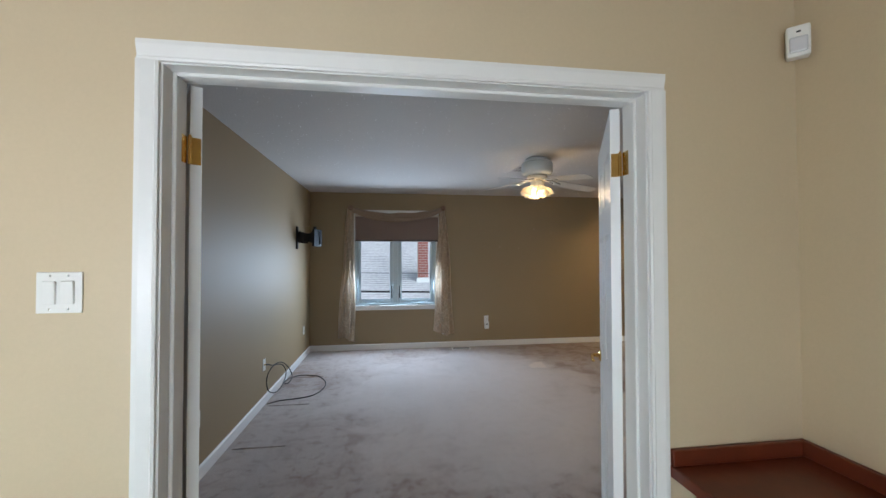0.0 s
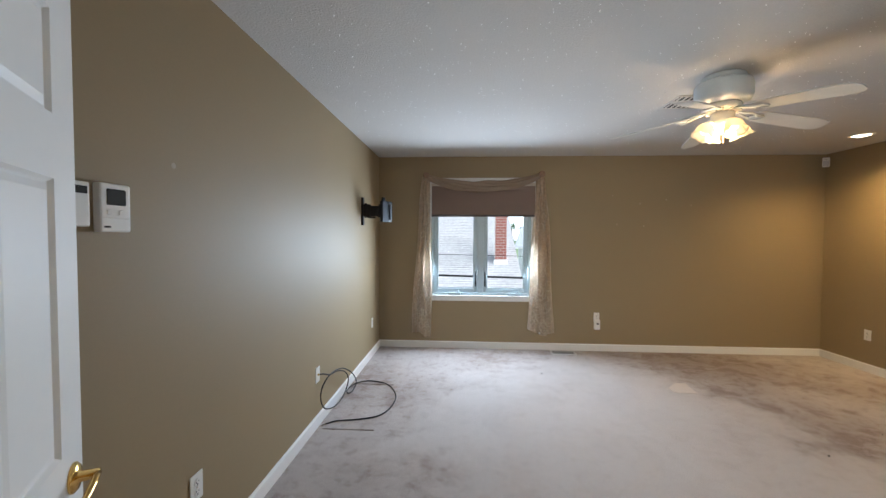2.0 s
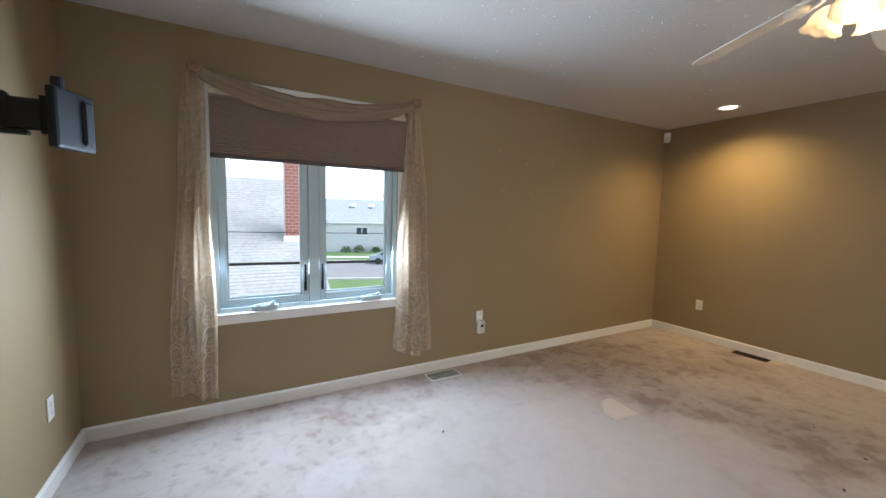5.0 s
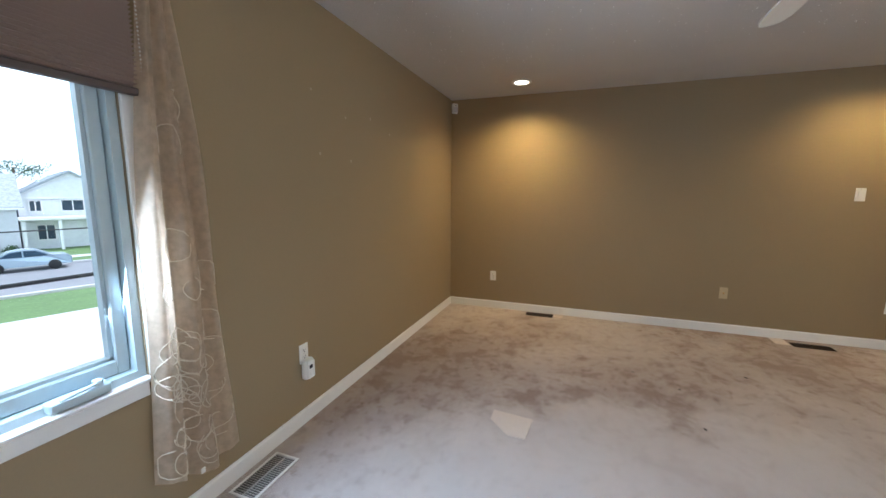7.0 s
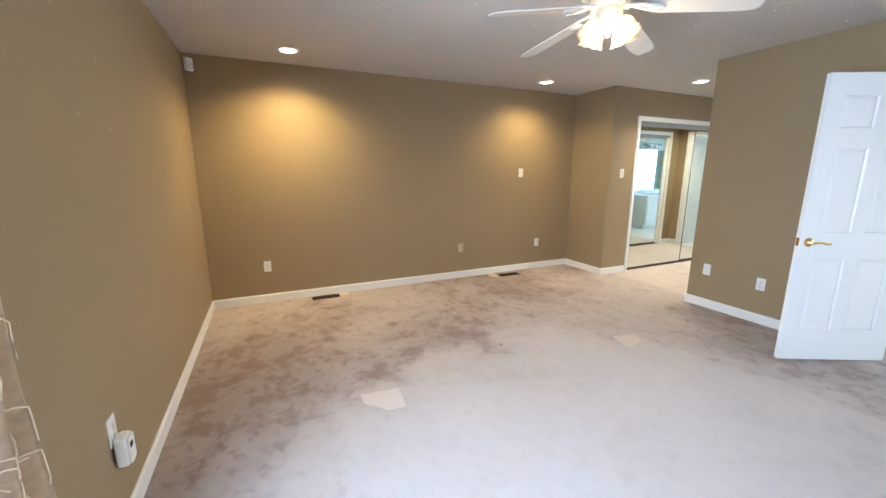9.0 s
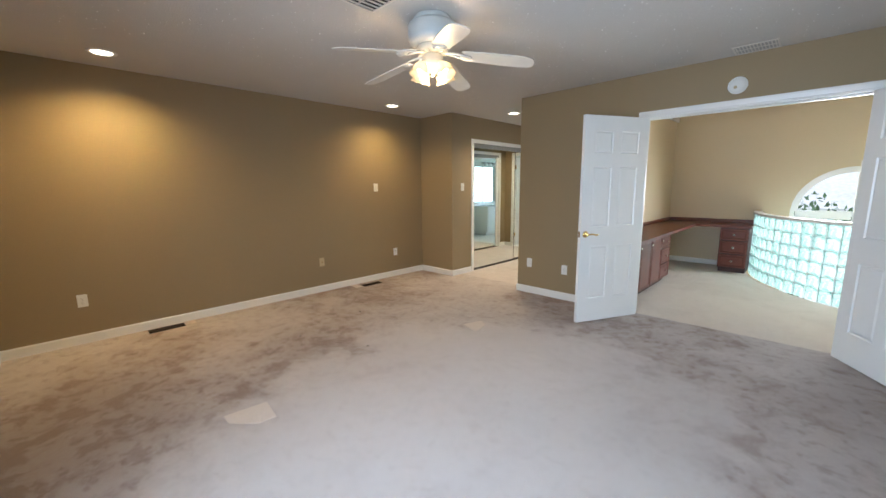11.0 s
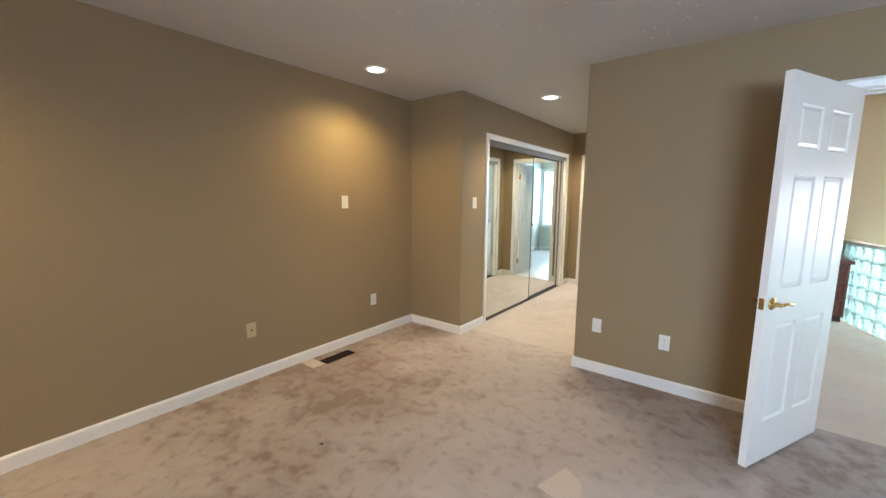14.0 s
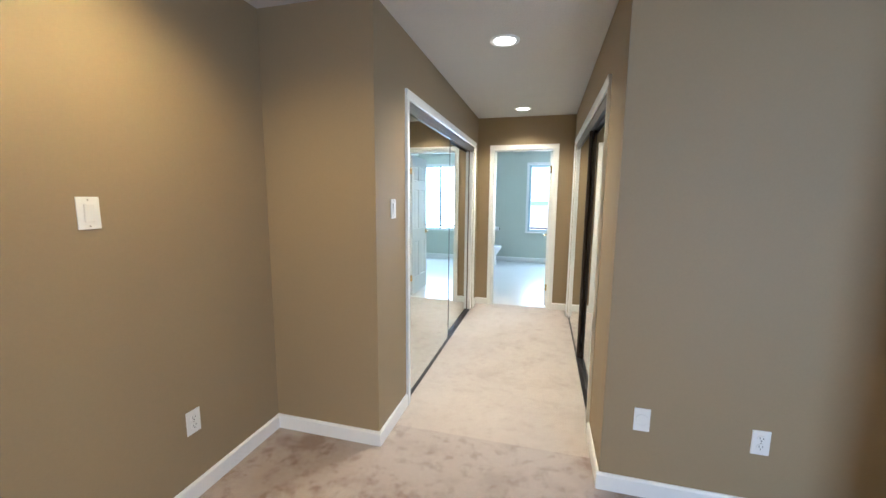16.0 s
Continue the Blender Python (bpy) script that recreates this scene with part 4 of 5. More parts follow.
plate("wall_outlet", "white duplex outlet near the thermostat wall's corner", "outlet", pose(XW, 2.755, 0.400, 0, 0, FW), "outlet")
plate("cable_outlet", "white cable outlet with a black cable plugged in", "outlet", pose(XW, 4.06, 0.393, 0, 0, FW), "coax")
plate("wall_outlet", "white duplex outlet below the television bracket", "outlet", pose(XW, 5.765, 0.404, 0, 0, FW), "outlet")
plate("wall_outlet", "white outlet with a plugged-in alarm below", "outlet", pose(1.487, YN, 0.435, 0, 0, FN), "outlet")
plate("light_switch", "white double rocker switch on the cream wall", "light switch", pose(-0.982, YO, 1.372, 0, 0, FN), "double", w=0.116, h=0.116)

alarm = thing("plug_in_alarm", "white plug-in gas alarm with a dark display", "alarm", pose(1.487, YN - 0.007, 0.345))
part("body", merge(box(-0.036, 0.036, -0.042, 0.0, -0.062, 0.062, 0.016, segments=3), box(-0.030, 0.030, -0.046, -0.040, -0.055, 0.055, 0.008)), PLASTIC, alarm)
part("display", box(-0.013, 0.013, -0.0475, -0.0455, 0.005, 0.026, 0.002), BLACK, alarm, "dark red display")
part("button", lathe([(0, 0), (0.010, 0), (0.009, 0.002), (0, 0.003)], 18, pose(0, -0.046, -0.025, 90, 0, 0)), PLASTIC, alarm)

thermo = thing("thermostat", "white wall thermostat with a dark screen", "thermostat", pose(XW, 2.395, 1.535, 0, 0, FW))
part("body", box(-0.052, 0.052, -0.028, 0.0, -0.075, 0.075, 0.008, segments=3), PLASTIC, thermo)
part("screen", box(-0.032, 0.032, -0.0295, -0.0275, 0.008, 0.058, 0.002), SCREEN, thermo, "dark grey display")
for x in (-0.026, 0.014):
    part("button", box(x - 0.008, x + 0.008, -0.031, -0.0275, -0.022, -0.006, 0.002), PLASTIC, thermo)
part("rib", box(-0.046, 0.046, -0.0295, -0.0275, -0.034, -0.030, 0.001), PLASTIC, thermo)
part("label", box(-0.042, -0.020, -0.0290, -0.0278, -0.062, -0.056), SCREEN, thermo, "small grey badge")
keypad = thing("wall_controller", "white wall controller beside the thermostat", "controller", pose(XW, 2.262, 1.54, 0, 0, FW))
part("body", box(-0.055, 0.055, -0.024, 0.0, -0.065, 0.065, 0.007, segments=3), PLASTIC, keypad)
part("screen", box(0.01, 0.045, -0.0255, -0.0235, 0.03, 0.052, 0.002), SCREEN, keypad, "small grey display")

smoke = thing("smoke_alarm", "round white smoke alarm above the doors", "smoke alarm", pose(0.115, YS, 2.230, -90, 0, 0))
part("base", lathe([(0, 0), (0.070, 0), (0.071, 0.010), (0.066, 0.016), (0, 0.016)], 40), PLASTIC, smoke, smooth=False)
part("dome", lathe([(0.060, 0.016), (0.056, 0.030), (0.038, 0.038), (0, 0.040)], 40), PLASTIC, smoke)
part("test_button", lathe([(0, 0.040), (0.013, 0.0395), (0.011, 0.0425), (0, 0.043)], 18, pose(0.012, 0.018, 0)), IVORY, smoke, "ivory test button")


def sensor(m, label):
    e = thing("alarm_sensor", label, "alarm sensor", m)
    part("body", box(-0.033, 0.033, -0.042, 0.0, -0.056, 0.056, 0.010, segments=3), PLASTIC, e)
    part("lens", box(-0.024, 0.024, -0.047, -0.040, -0.042, 0.012, 0.006, segments=2), LENS, e, "pale curved lens")
    part("indicator", box(-0.006, 0.006, -0.044, -0.041, 0.028, 0.034), SCREEN, e)


sensor(pose(XE - 0.042, YN - 0.042, 2.372, 0, 0, -45), "white alarm sensor high in the room's corner")
sensor(pose(OX1 - 0.038, YO - 0.038, 2.235, 0, 0, -45), "white alarm sensor high in the cream corner")


# ---- registers ----
def register(name, label, x0, x1, y0, y1, z, mat, slat_mat, n, down=False, back=None):
    e = thing(name, label, "vent", pose((x0 + x1) / 2, (y0 + y1) / 2, z, 180 if down else 0, 0, 0))
    w, d, b = (x1 - x0) / 2, (y1 - y0) / 2, 0.014
    part("frame", merge(box(-w, w, -d, -d + b, 0.0005, 0.007, 0.002), box(-w, w, d - b, d, 0.0005, 0.007, 0.002), box(-w, -w + b, -d + b, d - b, 0.0005, 0.007, 0.002), box(w - b, w, -d + b, d - b, 0.0005, 0.007, 0.002)), mat, e)
    part("backing", box(-w + b, w - b, -d + b, d - b, 0.0005, 0.0015), back or DARKSLOT, e, "duct behind the slats")
    along = w > d
    L = (w if along else d) - b
    for k in range(n):
        c = -L + 2 * L * (k + 0.5) / n
        t = L / n * 0.32
        if along:
            part("slat", box(c - t, c + t, -d + b, d - b, 0.0018, 0.006), slat_mat, e)
        else:
            part("slat", box(-w + b, w - b, c - t, c + t, 0.0018, 0.006), slat_mat, e)
    part("divider", box(-w + b, w - b, -0.003, 0.003, 0.002, 0.0066) if along else box(-0.003, 0.003, -d + b, d - b, 0.002, 0.0066), slat_mat, e)
    return e


register("floor_vent", "white metal floor vent by the window wall", 0.893, 1.195, 5.968, 6.118, 0, TRIM, VENTGREY, 22)
# frame and slats of these two are added over open recesses, coloured dark
register("floor_vent", "floor vent coloured as a dark open recess in the carpet", 4.045, 4.150, 4.890, 5.190, 0, VENTHOLE, VENTHOLE, 20)
register("floor_vent", "floor vent coloured as a dark open recess in the carpet", 3.985, 4.090, 2.430, 2.735, 0, VENTHOLE, VENTHOLE, 20)
register("ceiling_vent", "white ceiling vent with dark slots beside the fan", 1.34, 1.64, 4.13, 4.40, H, VENTWHITE, VENTWHITE, 7, True)
register("ceiling_vent", "white ceiling vent in front of the doors", -0.145, 0.150, 1.440, 1.680, H, VENTWHITE, VENTWHITE, 12, True, VENTGREY)


def offcut(label, pts):
    bm = bmesh.new()
    c = Vector((sum(p[0] for p in pts) / len(pts), sum(p[1] for p in pts) / len(pts), 0))
    lo = [bm.verts.new((x, y, 0.0005)) for x, y in pts]
    up = [bm.verts.new((c.x + (x - c.x) * 0.985, c.y + (y - c.y) * 0.985, 0.005)) for x, y in pts]
    bm.faces.new(lo), bm.faces.new(up)
    for i in range(len(pts)):
        j = (i + 1) % len(pts)
        bm.faces.new((lo[i], lo[j], up[j], up[i]))
    e = tagged(link("carpet_patch", bm, OFFCUT), label, "carpet patch", "carpet patches")
    return e


offcut("pale cut patch of carpet lying on the floor", [(2.00, 5.11), (1.975, 4.86), (1.768, 4.88), (1.772, 4.985), (1.90, 5.11)])
offcut("pale cut patch of carpet lying on the floor", [(1.965, 2.92), (1.90, 2.70), (1.80, 2.76), (1.752, 2.90), (1.76, 2.965)])
offcut("pale strip of bare carpet beside the vent", [(4.182, 2.86), (4.182, 2.75), (4.01, 2.75), (4.01, 2.86)])
offcut("pale strip of bare carpet beside the vent", [(4.186, 4.88), (4.186, 4.78), (4.06, 4.79), (4.06, 4.88)])
for x, y, s in ((2.238, 3.887, 0.013), (0.63, 5.30, 0.014), (2.72, 3.92, 0.010), (3.10, 3.4, 0.012), (2.9, 4.2, 0.008)):
    rr = random.Random(int(x * 100))
    tagged(link("lint_fleck", lathe([(0, 0.0005), (s, 0.0005), (s * 0.7, 0.005), (0, 0.007)], 7, pose(x, y, 0, 0, 0, rr.uniform(0, 90)) @ Matrix.Diagonal((1, 0.5, 1, 1))), DARKSLOT), "small dark fleck of lint on the carpet", "lint", "flecks")

for k, (x, z) in enumerate(((1.66, 1.98), (2.0, 1.88), (2.32, 1.93), (2.62, 1.86), (1.72, 1.62), (2.05, 1.60))):
    tagged(link("filler_spot", lathe([(0, 0), (0.010, 0), (0.007, 0.0010), (0, 0.0013)], 9, pose(x, YN, z, 90, 0, 0) @ Matrix.Diagonal((1, 0.8 + 0.2 * (k % 3), 1, 1))), FILLER), "small pale filler spot on the wall", "filler spot", "filler spots")
tagged(link("filler_spot", lathe([(0, 0), (0.012, 0), (0.008, 0.0010), (0, 0.0013)], 9, pose(XW, 2.666, 1.717, 0, 90, 0)), FILLER), "small pale filler spot on the wall", "filler spot", "filler spots")

# creases left in the carpet where furniture stood
for x0, x1, y in ((-1.26, -0.87, 3.18), (-1.26, -0.87, 4.02), (-1.26, -0.88, 4.89), (1.54, 2.04, 1.72)):
    tagged(link("carpet_crease", box(x0, x1, y - 0.012, y + 0.012, -0.004, 0.007, 0.005, segments=2), CARPET), "raised crease in the worn carpet", "carpet", kind="structure")

# sparkling flecks in the sprayed ceiling
rf = random.Random(11)
vs, fs = [], []
for _ in range(2600):
    x, y, s, a = rf.uniform(-1.2, 3.2), rf.uniform(1.6, 5.9), rf.uniform(0.0014, 0.0040), rf.uniform(0, 6.28)
    k = len(vs)
    tilt = rf.uniform(-1.3, 1.3)
    vs += [(x + s * math.cos(a + q * 1.57), y + s * math.sin(a + q * 1.57), H - 0.003 - s * tilt * (1 if q < 2 else -1)) for q in range(4)]
    fs.append((k, k + 1, k + 2, k + 3))
me = bpy.data.meshes.new("ceiling_flecks")
me.from_pydata(vs, [], fs)
me.materials.append(FLECK)
tagged(new("ceiling_flecks", me), "tiny sparkling flecks in the ceiling texture", "flecks", kind="stuff")

# ---- television bracket and cable ----
tv = thing("tv_bracket", "black swivel television bracket on the wall", "wall bracket", pose(XW, 5.32, 1.722))
part("wall_plate", merge(box(0.0005, 0.022, -0.028, 0.028, -0.150, 0.150, 0.004), box(0.020, 0.045, -0.020, 0.020, -0.055, 0.075, 0.004)), BLACK, tv)
part("arm", merge(box(0.040, 0.19, -0.012, 0.016, -0.055, 0.060, 0.006), box(0.07, 0.15, -0.016, 0.020, -0.075, -0.057, 0.004), box(0.06, 0.10, -0.018, 0.022, -0.07, 0.075, 0.006), tube([(0.045, 0, -0.07), (0.045, 0, 0.085)], 0.014, 12), tube([(0.195, 0.008, -0.065), (0.195, 0.008, 0.075)], 0.015, 12)), BLACK, tv, "folding steel arm")
HEAD = pose(0.2, 0.008, 0, 0, 0, -22) @ pose(-0.2, -0.008, 0)
part("screen_plate", moved(merge(box(0.215, 0.250, -0.02, 0.17, -0.115, 0.115, 0.012, segments=2), box(0.20, 0.22, 0.0, 0.05, -0.06, 0.07, 0.004), tube([(0.232, 0.02, 0.10), (0.232, 0.02, 0.150)], 0.02, 12), box(0.222, 0.262, 0.10, 0.15, -0.09, 0.09, 0.01)), HEAD), BLACKBLUE, tv, "dark head plate")

cab = thing("coax_cable", "black cable coiled from the wall outlet onto the carpet", "cable")


def smooth_line(pts, n=8):
    out = []
    P = [Vector(pts[0])] + [Vector(p) for p in pts] + [Vector(pts[-1])]
    for i in range(1, len(P) - 2):
        for k in range(n):
            t = k / n
            a, b, c, d = P[i - 1], P[i], P[i + 1], P[i + 2]
            out.append(0.5 * ((2 * b) + (c - a) * t + (2 * a - 5 * b + 4 * c - d) * t * t + (3 * b - a - 3 * c + d) * t ** 3))
    out.append(P[-1])
    return out


part("wire", tube(smooth_line([(XW + 0.012, 4.06, 0.393), (-1.285, 4.10, 0.385), (-1.27, 4.20, 0.345), (-1.27, 4.36, 0.315), (-1.265, 4.56, 0.24), (-1.26, 4.65, 0.13), (-1.262, 4.51, 0.045), (-1.27, 4.32, 0.035), (-1.282, 4.13, 0.10), (-1.285, 4.045, 0.21), (-1.28, 4.075, 0.30),
                               (-1.262, 4.20, 0.35), (-1.250, 4.43, 0.315), (-1.245, 4.70, 0.18), (-1.245, 4.85, 0.035), (-1.235, 4.69, 0.012), (-1.255, 4.62, 0.018), (-1.282, 4.68, 0.020), (-1.276, 4.80, 0.016), (-1.225, 4.91, 0.008), (-1.117, 4.955, 0.006), (-0.936, 4.87, 0.006),
                               (-0.816, 4.633, 0.006), (-0.815, 4.399, 0.006), (-0.884, 4.237, 0.006), (-1.038, 4.163, 0.006), (-1.19, 4.13, 0.006), (-1.262, 4.073, 0.006)]), 0.0052, 8), BLACK, cab, smooth=True)
part("connector", tube([(-1.262, 4.073, 0.006), (-1.285, 4.045, 0.006)], 0.006, 8), STEEL, cab, "metal plug")

# ---- office ----
TOPZ = 0.748
counter = thing("desk_counter", "cherry-brown L-shaped desk top with a low backsplash", "desk")
part("top", merge(box(0.905, OX1 - 0.001, -1.652, YO - 0.001, TOPZ - 0.030, TOPZ, 0.004), box(0.180, OX1 - 0.001, OY0 + 0.001, -1.653, TOPZ - 0.030, TOPZ, 0.004)), CHERRY, counter)
part("edge", merge(box(0.897, 0.904, -1.655, YO - 0.001, TOPZ - 0.034, TOPZ + 0.003, 0.002), box(0.176, 0.903, -1.652, -1.645, TOPZ - 0.034, TOPZ + 0.003, 0.002)), CHERRY, counter)
part("backsplash", merge(box(OX1 - 0.020, OX1 - 0.001, OY0 + 0.001, YO - 0.001, TOPZ, 0.805, 0.003), box(0.905, OX1 - 0.021, YO - 0.020, YO - 0.001, TOPZ, 0.805, 0.003), box(0.180, OX1 - 0.021, OY0 + 0.001, OY0 + 0.020, TOPZ, 0.805, 0.003)), CHERRY, counter)


def drawer_unit(name, label, m, w, d, fronts, kind="drawer"):
    """A cherry base unit: front at local y=0 facing -y, from x=0 to w; fronts are (z0, z1)."""
    e = thing(name, label, "cabinet", m, "desk cabinets")
    part("body", merge(box(0, w, 0.002, d, 0.075, TOPZ - 0.036, 0.002), box(0.01, w - 0.01, 0.055, d, 0.001, 0.075)), CHERRYGAP, e, "cherry carcass darkened as gap shade")
    for z0, z1 in fronts:
        bm = box(0.008, w - 0.008, -0.018, 0.002, z0, z1)
        f = [q for q in bm.faces if q.normal.y < -0.5]
        bmesh.ops.inset_individual(bm, faces=f, thickness=0.004, depth=0.003)
        bmesh.ops.inset_individual(bm, faces=f, thickness=0.030, depth=0.0)
        bmesh.ops.inset_individual(bm, faces=f, thickness=0.006, depth=-0.007)
        bmesh.ops.inset_individual(bm, faces=f, thickness=0.016, depth=0.006)
        p = part(kind, bm, CHERRY, e)
        hx = w / 2 if kind == "drawer" else w - 0.05
        hz = (z0 + z1) / 2 if kind == "drawer" else z1 - 0.06
        part("knob", lathe([(0, 0), (0.006, 0), (0.005, 0.010), (0.018, 0.018), (0.016, 0.026), (0, 0.030)], 18, pose(hx, -0.021, hz, 90, 0, 0)), STEEL, p, "bright metal knob", True)
    return e


DR = ((0.09, 0.290), (0.306, 0.505), (0.521, 0.698))
drawer_unit("drawer_cabinet", "cherry cabinet with three panelled drawers", pose(0.565, -1.690, 0, 0, 0, 180), 0.365, 0.585, DR)
WEST = lambda y: pose(0.985, y, 0, 0, 0, -90)
drawer_unit("drawer_cabinet", "cherry cabinet with three panelled drawers", WEST(-0.060), 0.43, 0.42, DR)
drawer_unit("door_cabinet", "cherry cabinet with one panelled door", WEST(0.375), 0.43, 0.42, ((0.09, 0.70),), "door")
drawer_unit("door_cabinet", "cherry cabinet with one panelled door", WEST(0.810), 0.43, 0.42, ((0.09, 0.70),), "door")
drawer_unit("door_cabinet", "cherry cabinet with one panelled door", WEST(1.245), 0.43, 0.42, ((0.09, 0.70),), "door")

# curved glass-block parapet
para = thing("glass_block_parapet", "curved parapet of pale green glass blocks", "parapet", pose(GX, GY, 0))
COURSES, COLS, BH = 6, 24, 0.148
DA = math.pi / 2 / COLS


def arc_slab(r0, r1, a0, a1, z0, z1, n=1):
    bm = bmesh.new()
    rows = []
    for i in range(n + 1):
        a = a0 + (a1 - a0) * i / n
        rows.append([bm.verts.new((r * math.cos(a), r * math.sin(a), z)) for r, z in ((r0, z0), (r1, z0), (r1, z1), (r0, z1))])
    for p, q in zip(rows, rows[1:]):
        for k in range(4):
            bm.faces.new((p[k], p[(k + 1) % 4], q[(k + 1) % 4], q[k]))
    bm.faces.new(rows[0]), bm.faces.new(rows[-1])
    return bm


part("joints", merge(*[arc_slab(GR - 0.034, GR + 0.034, 0, math.pi / 2, 0.0 + (BH + 0.006) * c, 0.006 + (BH + 0.006) * c, 48) for c in range(COURSES + 1)],
                     *[arc_slab(GR - 0.034, GR + 0.034, DA * k - 0.0014, DA * k + 0.0014, 0.007, COURSES * (BH + 0.006) - 0.001) for k in range(COLS + 1)]), MORTAR, para, "pale joints between the blocks")
part("cap", arc_slab(GR - 0.050, GR + 0.050, -0.004, math.pi / 2, COURSES * (BH + 0.006) + 0.007, COURSES * (BH + 0.006) + 0.034, 48), TRIM, para, "white rounded cap")
bm = box(-0.038, 0.038, -GR * DA / 2 + 0.004, GR * DA / 2 - 0.004, 0, BH)
f = [q for q in bm.faces if abs(q.normal.x) > 0.5]
bmesh.ops.bevel(bm, geom=[e for q in f for e in q.edges], offset=0.010, segments=2, affect="EDGES")
f = [q for q in bm.faces if abs(q.normal.x) > 0.95]
bmesh.ops.inset_individual(bm, faces=f, thickness=0.012, depth=-0.005)
block_mesh = link("tmp_block", bm, GLASSBLOCK).data
bpy.data.objects.remove(bpy.data.objects["tmp_block"])
for c in range(COURSES):
    for k in range(COLS):
        ob = new("glass_block", block_mesh)
        ob.visible_shadow = False
        ob.parent = para
        a = DA * (k + 0.5)
        ob.matrix_local = pose(GR * math.cos(a), GR * math.sin(a), 0.006 + (BH + 0.006) * c, 0, 0, math.degrees(a))

# arched window of the office
aw = tagged(new("window_2"), "white three-light arched window over the stairwell", "window", kind="structure")


def head_line(x0, x1, n):
    return [(x0 + (x1 - x0) * i / n, arch_z(min(max(x0 + (x1 - x0) * i / n, x0 + 2e-4), x1 - 2e-4))) for i in range(n + 1)]


def follow(pts, y0, y1, w):
    """A flat bar that follows a line of (x, z) from outside in by w."""
    bm = bmesh.new()
    rows = []
    for i, (x, z) in enumerate(pts):
        a, b = pts[max(0, i - 1)], pts[min(len(pts) - 1, i + 1)]
        d = Vector((b[0] - a[0], 0, b[1] - a[1])).normalized()
        nrm = Vector((-d.z, 0, d.x))
        nrm = -nrm if nrm.z > 0 else nrm
        p = Vector((x, 0, z))
        rows.append([bm.verts.new((q.x, y, q.z)) for q, y in ((p, y0), (p, y1), (p + nrm * w, y1), (p + nrm * w, y0))])
    for a, b in zip(rows, rows[1:]):
        for k in range(4):
            bm.faces.new((a[k], a[(k + 1) % 4], b[(k + 1) % 4], b[k]))
    return bm


yw = OY0 - 0.07
part("window_frame", merge(follow(head_line(-0.90, -0.20, 40), yw - 0.03, OY0 + 0.012, 0.08), follow(head_line(-1.93, -0.97, 40), yw - 0.03, OY0 + 0.012, 0.08), follow(head_line(-2.74, -2.00, 40), yw - 0.03, OY0 + 0.012, 0.08),
                           box(-0.99, -0.87, yw - 0.03, OY0 + 0.010, -0.9, 1.70, 0.004), box(-2.03, -1.91, yw - 0.03, OY0 + 0.010, -0.9, 1.70, 0.004), box(-0.25, -0.20, yw - 0.03, OY0 + 0.010, -0.9, 0.98), box(-2.74, -2.69, yw - 0.03, OY0 + 0.010, -0.9, 0.98),
                           box(-2.69, -2.04, yw - 0.02, yw + 0.03, 0.86, 0.98, 0.004), box(-0.86, -0.26, yw - 0.02, yw + 0.03, 0.86, 0.98, 0.004), box(-1.90, -1.0, yw - 0.02, yw + 0.03, 0.86, 0.98, 0.004), box(-2.74, -0.20, yw - 0.02, OY0 + 0.02, -0.9, -0.84)), TRIM, aw)

# ---- bathroom ----
bw = tagged(new("window_3"), "white triple bathroom window", "window", kind="structure")
X = (1.52, 2.01, 2.50, 2.99)
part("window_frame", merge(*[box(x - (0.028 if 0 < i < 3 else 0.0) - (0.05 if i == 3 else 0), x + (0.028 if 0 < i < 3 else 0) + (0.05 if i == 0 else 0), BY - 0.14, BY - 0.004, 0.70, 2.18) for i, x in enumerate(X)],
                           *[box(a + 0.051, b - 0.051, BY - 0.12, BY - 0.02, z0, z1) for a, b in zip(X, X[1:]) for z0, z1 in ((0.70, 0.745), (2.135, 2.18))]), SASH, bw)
part("window_sill", box(1.46, 3.05, BY, BY + 0.03, 0.665, 0.695, 0.005), TRIM, bw)
part("blind_rail", box(1.575, 2.935, BY - 0.02, BY + 0.004, 0.765, 0.80, 0.003), PLEAT2, bw, "brown rail at the foot of the window")
casing("trim_bath_window", "white casing round the bathroom window", pose(2.255, BY, 0.70), 1.47, 1.48, 0.055)

van = thing("bathroom_vanity", "white bathroom vanity with panelled doors and drawers", "vanity", pose(XE, -3.55, 0, 0, 0, -90))
part("body", merge(box(-0.62, 0.62, -0.50, -0.002, 0.09, 0.80, 0.003), box(-0.60, 0.60, -0.44, -0.002, 0.0, 0.09)), TRIM, van)
for x0, x1, z0, z1 in ((-0.60, -0.21, 0.11, 0.78), (0.21, 0.60, 0.11, 0.78), (-0.19, 0.19, 0.11, 0.32), (-0.19, 0.19, 0.34, 0.55), (-0.19, 0.19, 0.57, 0.78)):
    bm = box(x0, x1, -0.518, -0.500, z0, z1)
    f = [q for q in bm.faces if q.normal.y < -0.5]
    bmesh.ops.inset_individual(bm, faces=f, thickness=0.04, depth=0.0)
    bmesh.ops.inset_individual(bm, faces=f, thickness=0.008, depth=-0.006)
    p = part("door" if x1 - x0 > 0.385 else "drawer", bm, TRIM, van)
    part("knob", lathe([(0, 0), (0.005, 0), (0.012, 0.012), (0, 0.020)], 14, pose((x0 + x1) / 2, -0.518, z1 - 0.05, 90, 0, 0)), STEEL, p, "small metal knob", True)
part("worktop", merge(box(-0.64, 0.64, -0.535, -0.002, 0.80, 0.835, 0.006), box(-0.64, 0.64, -0.022, -0.002, 0.835, 0.93, 0.003)), PORCELAIN, van, "white moulded worktop")
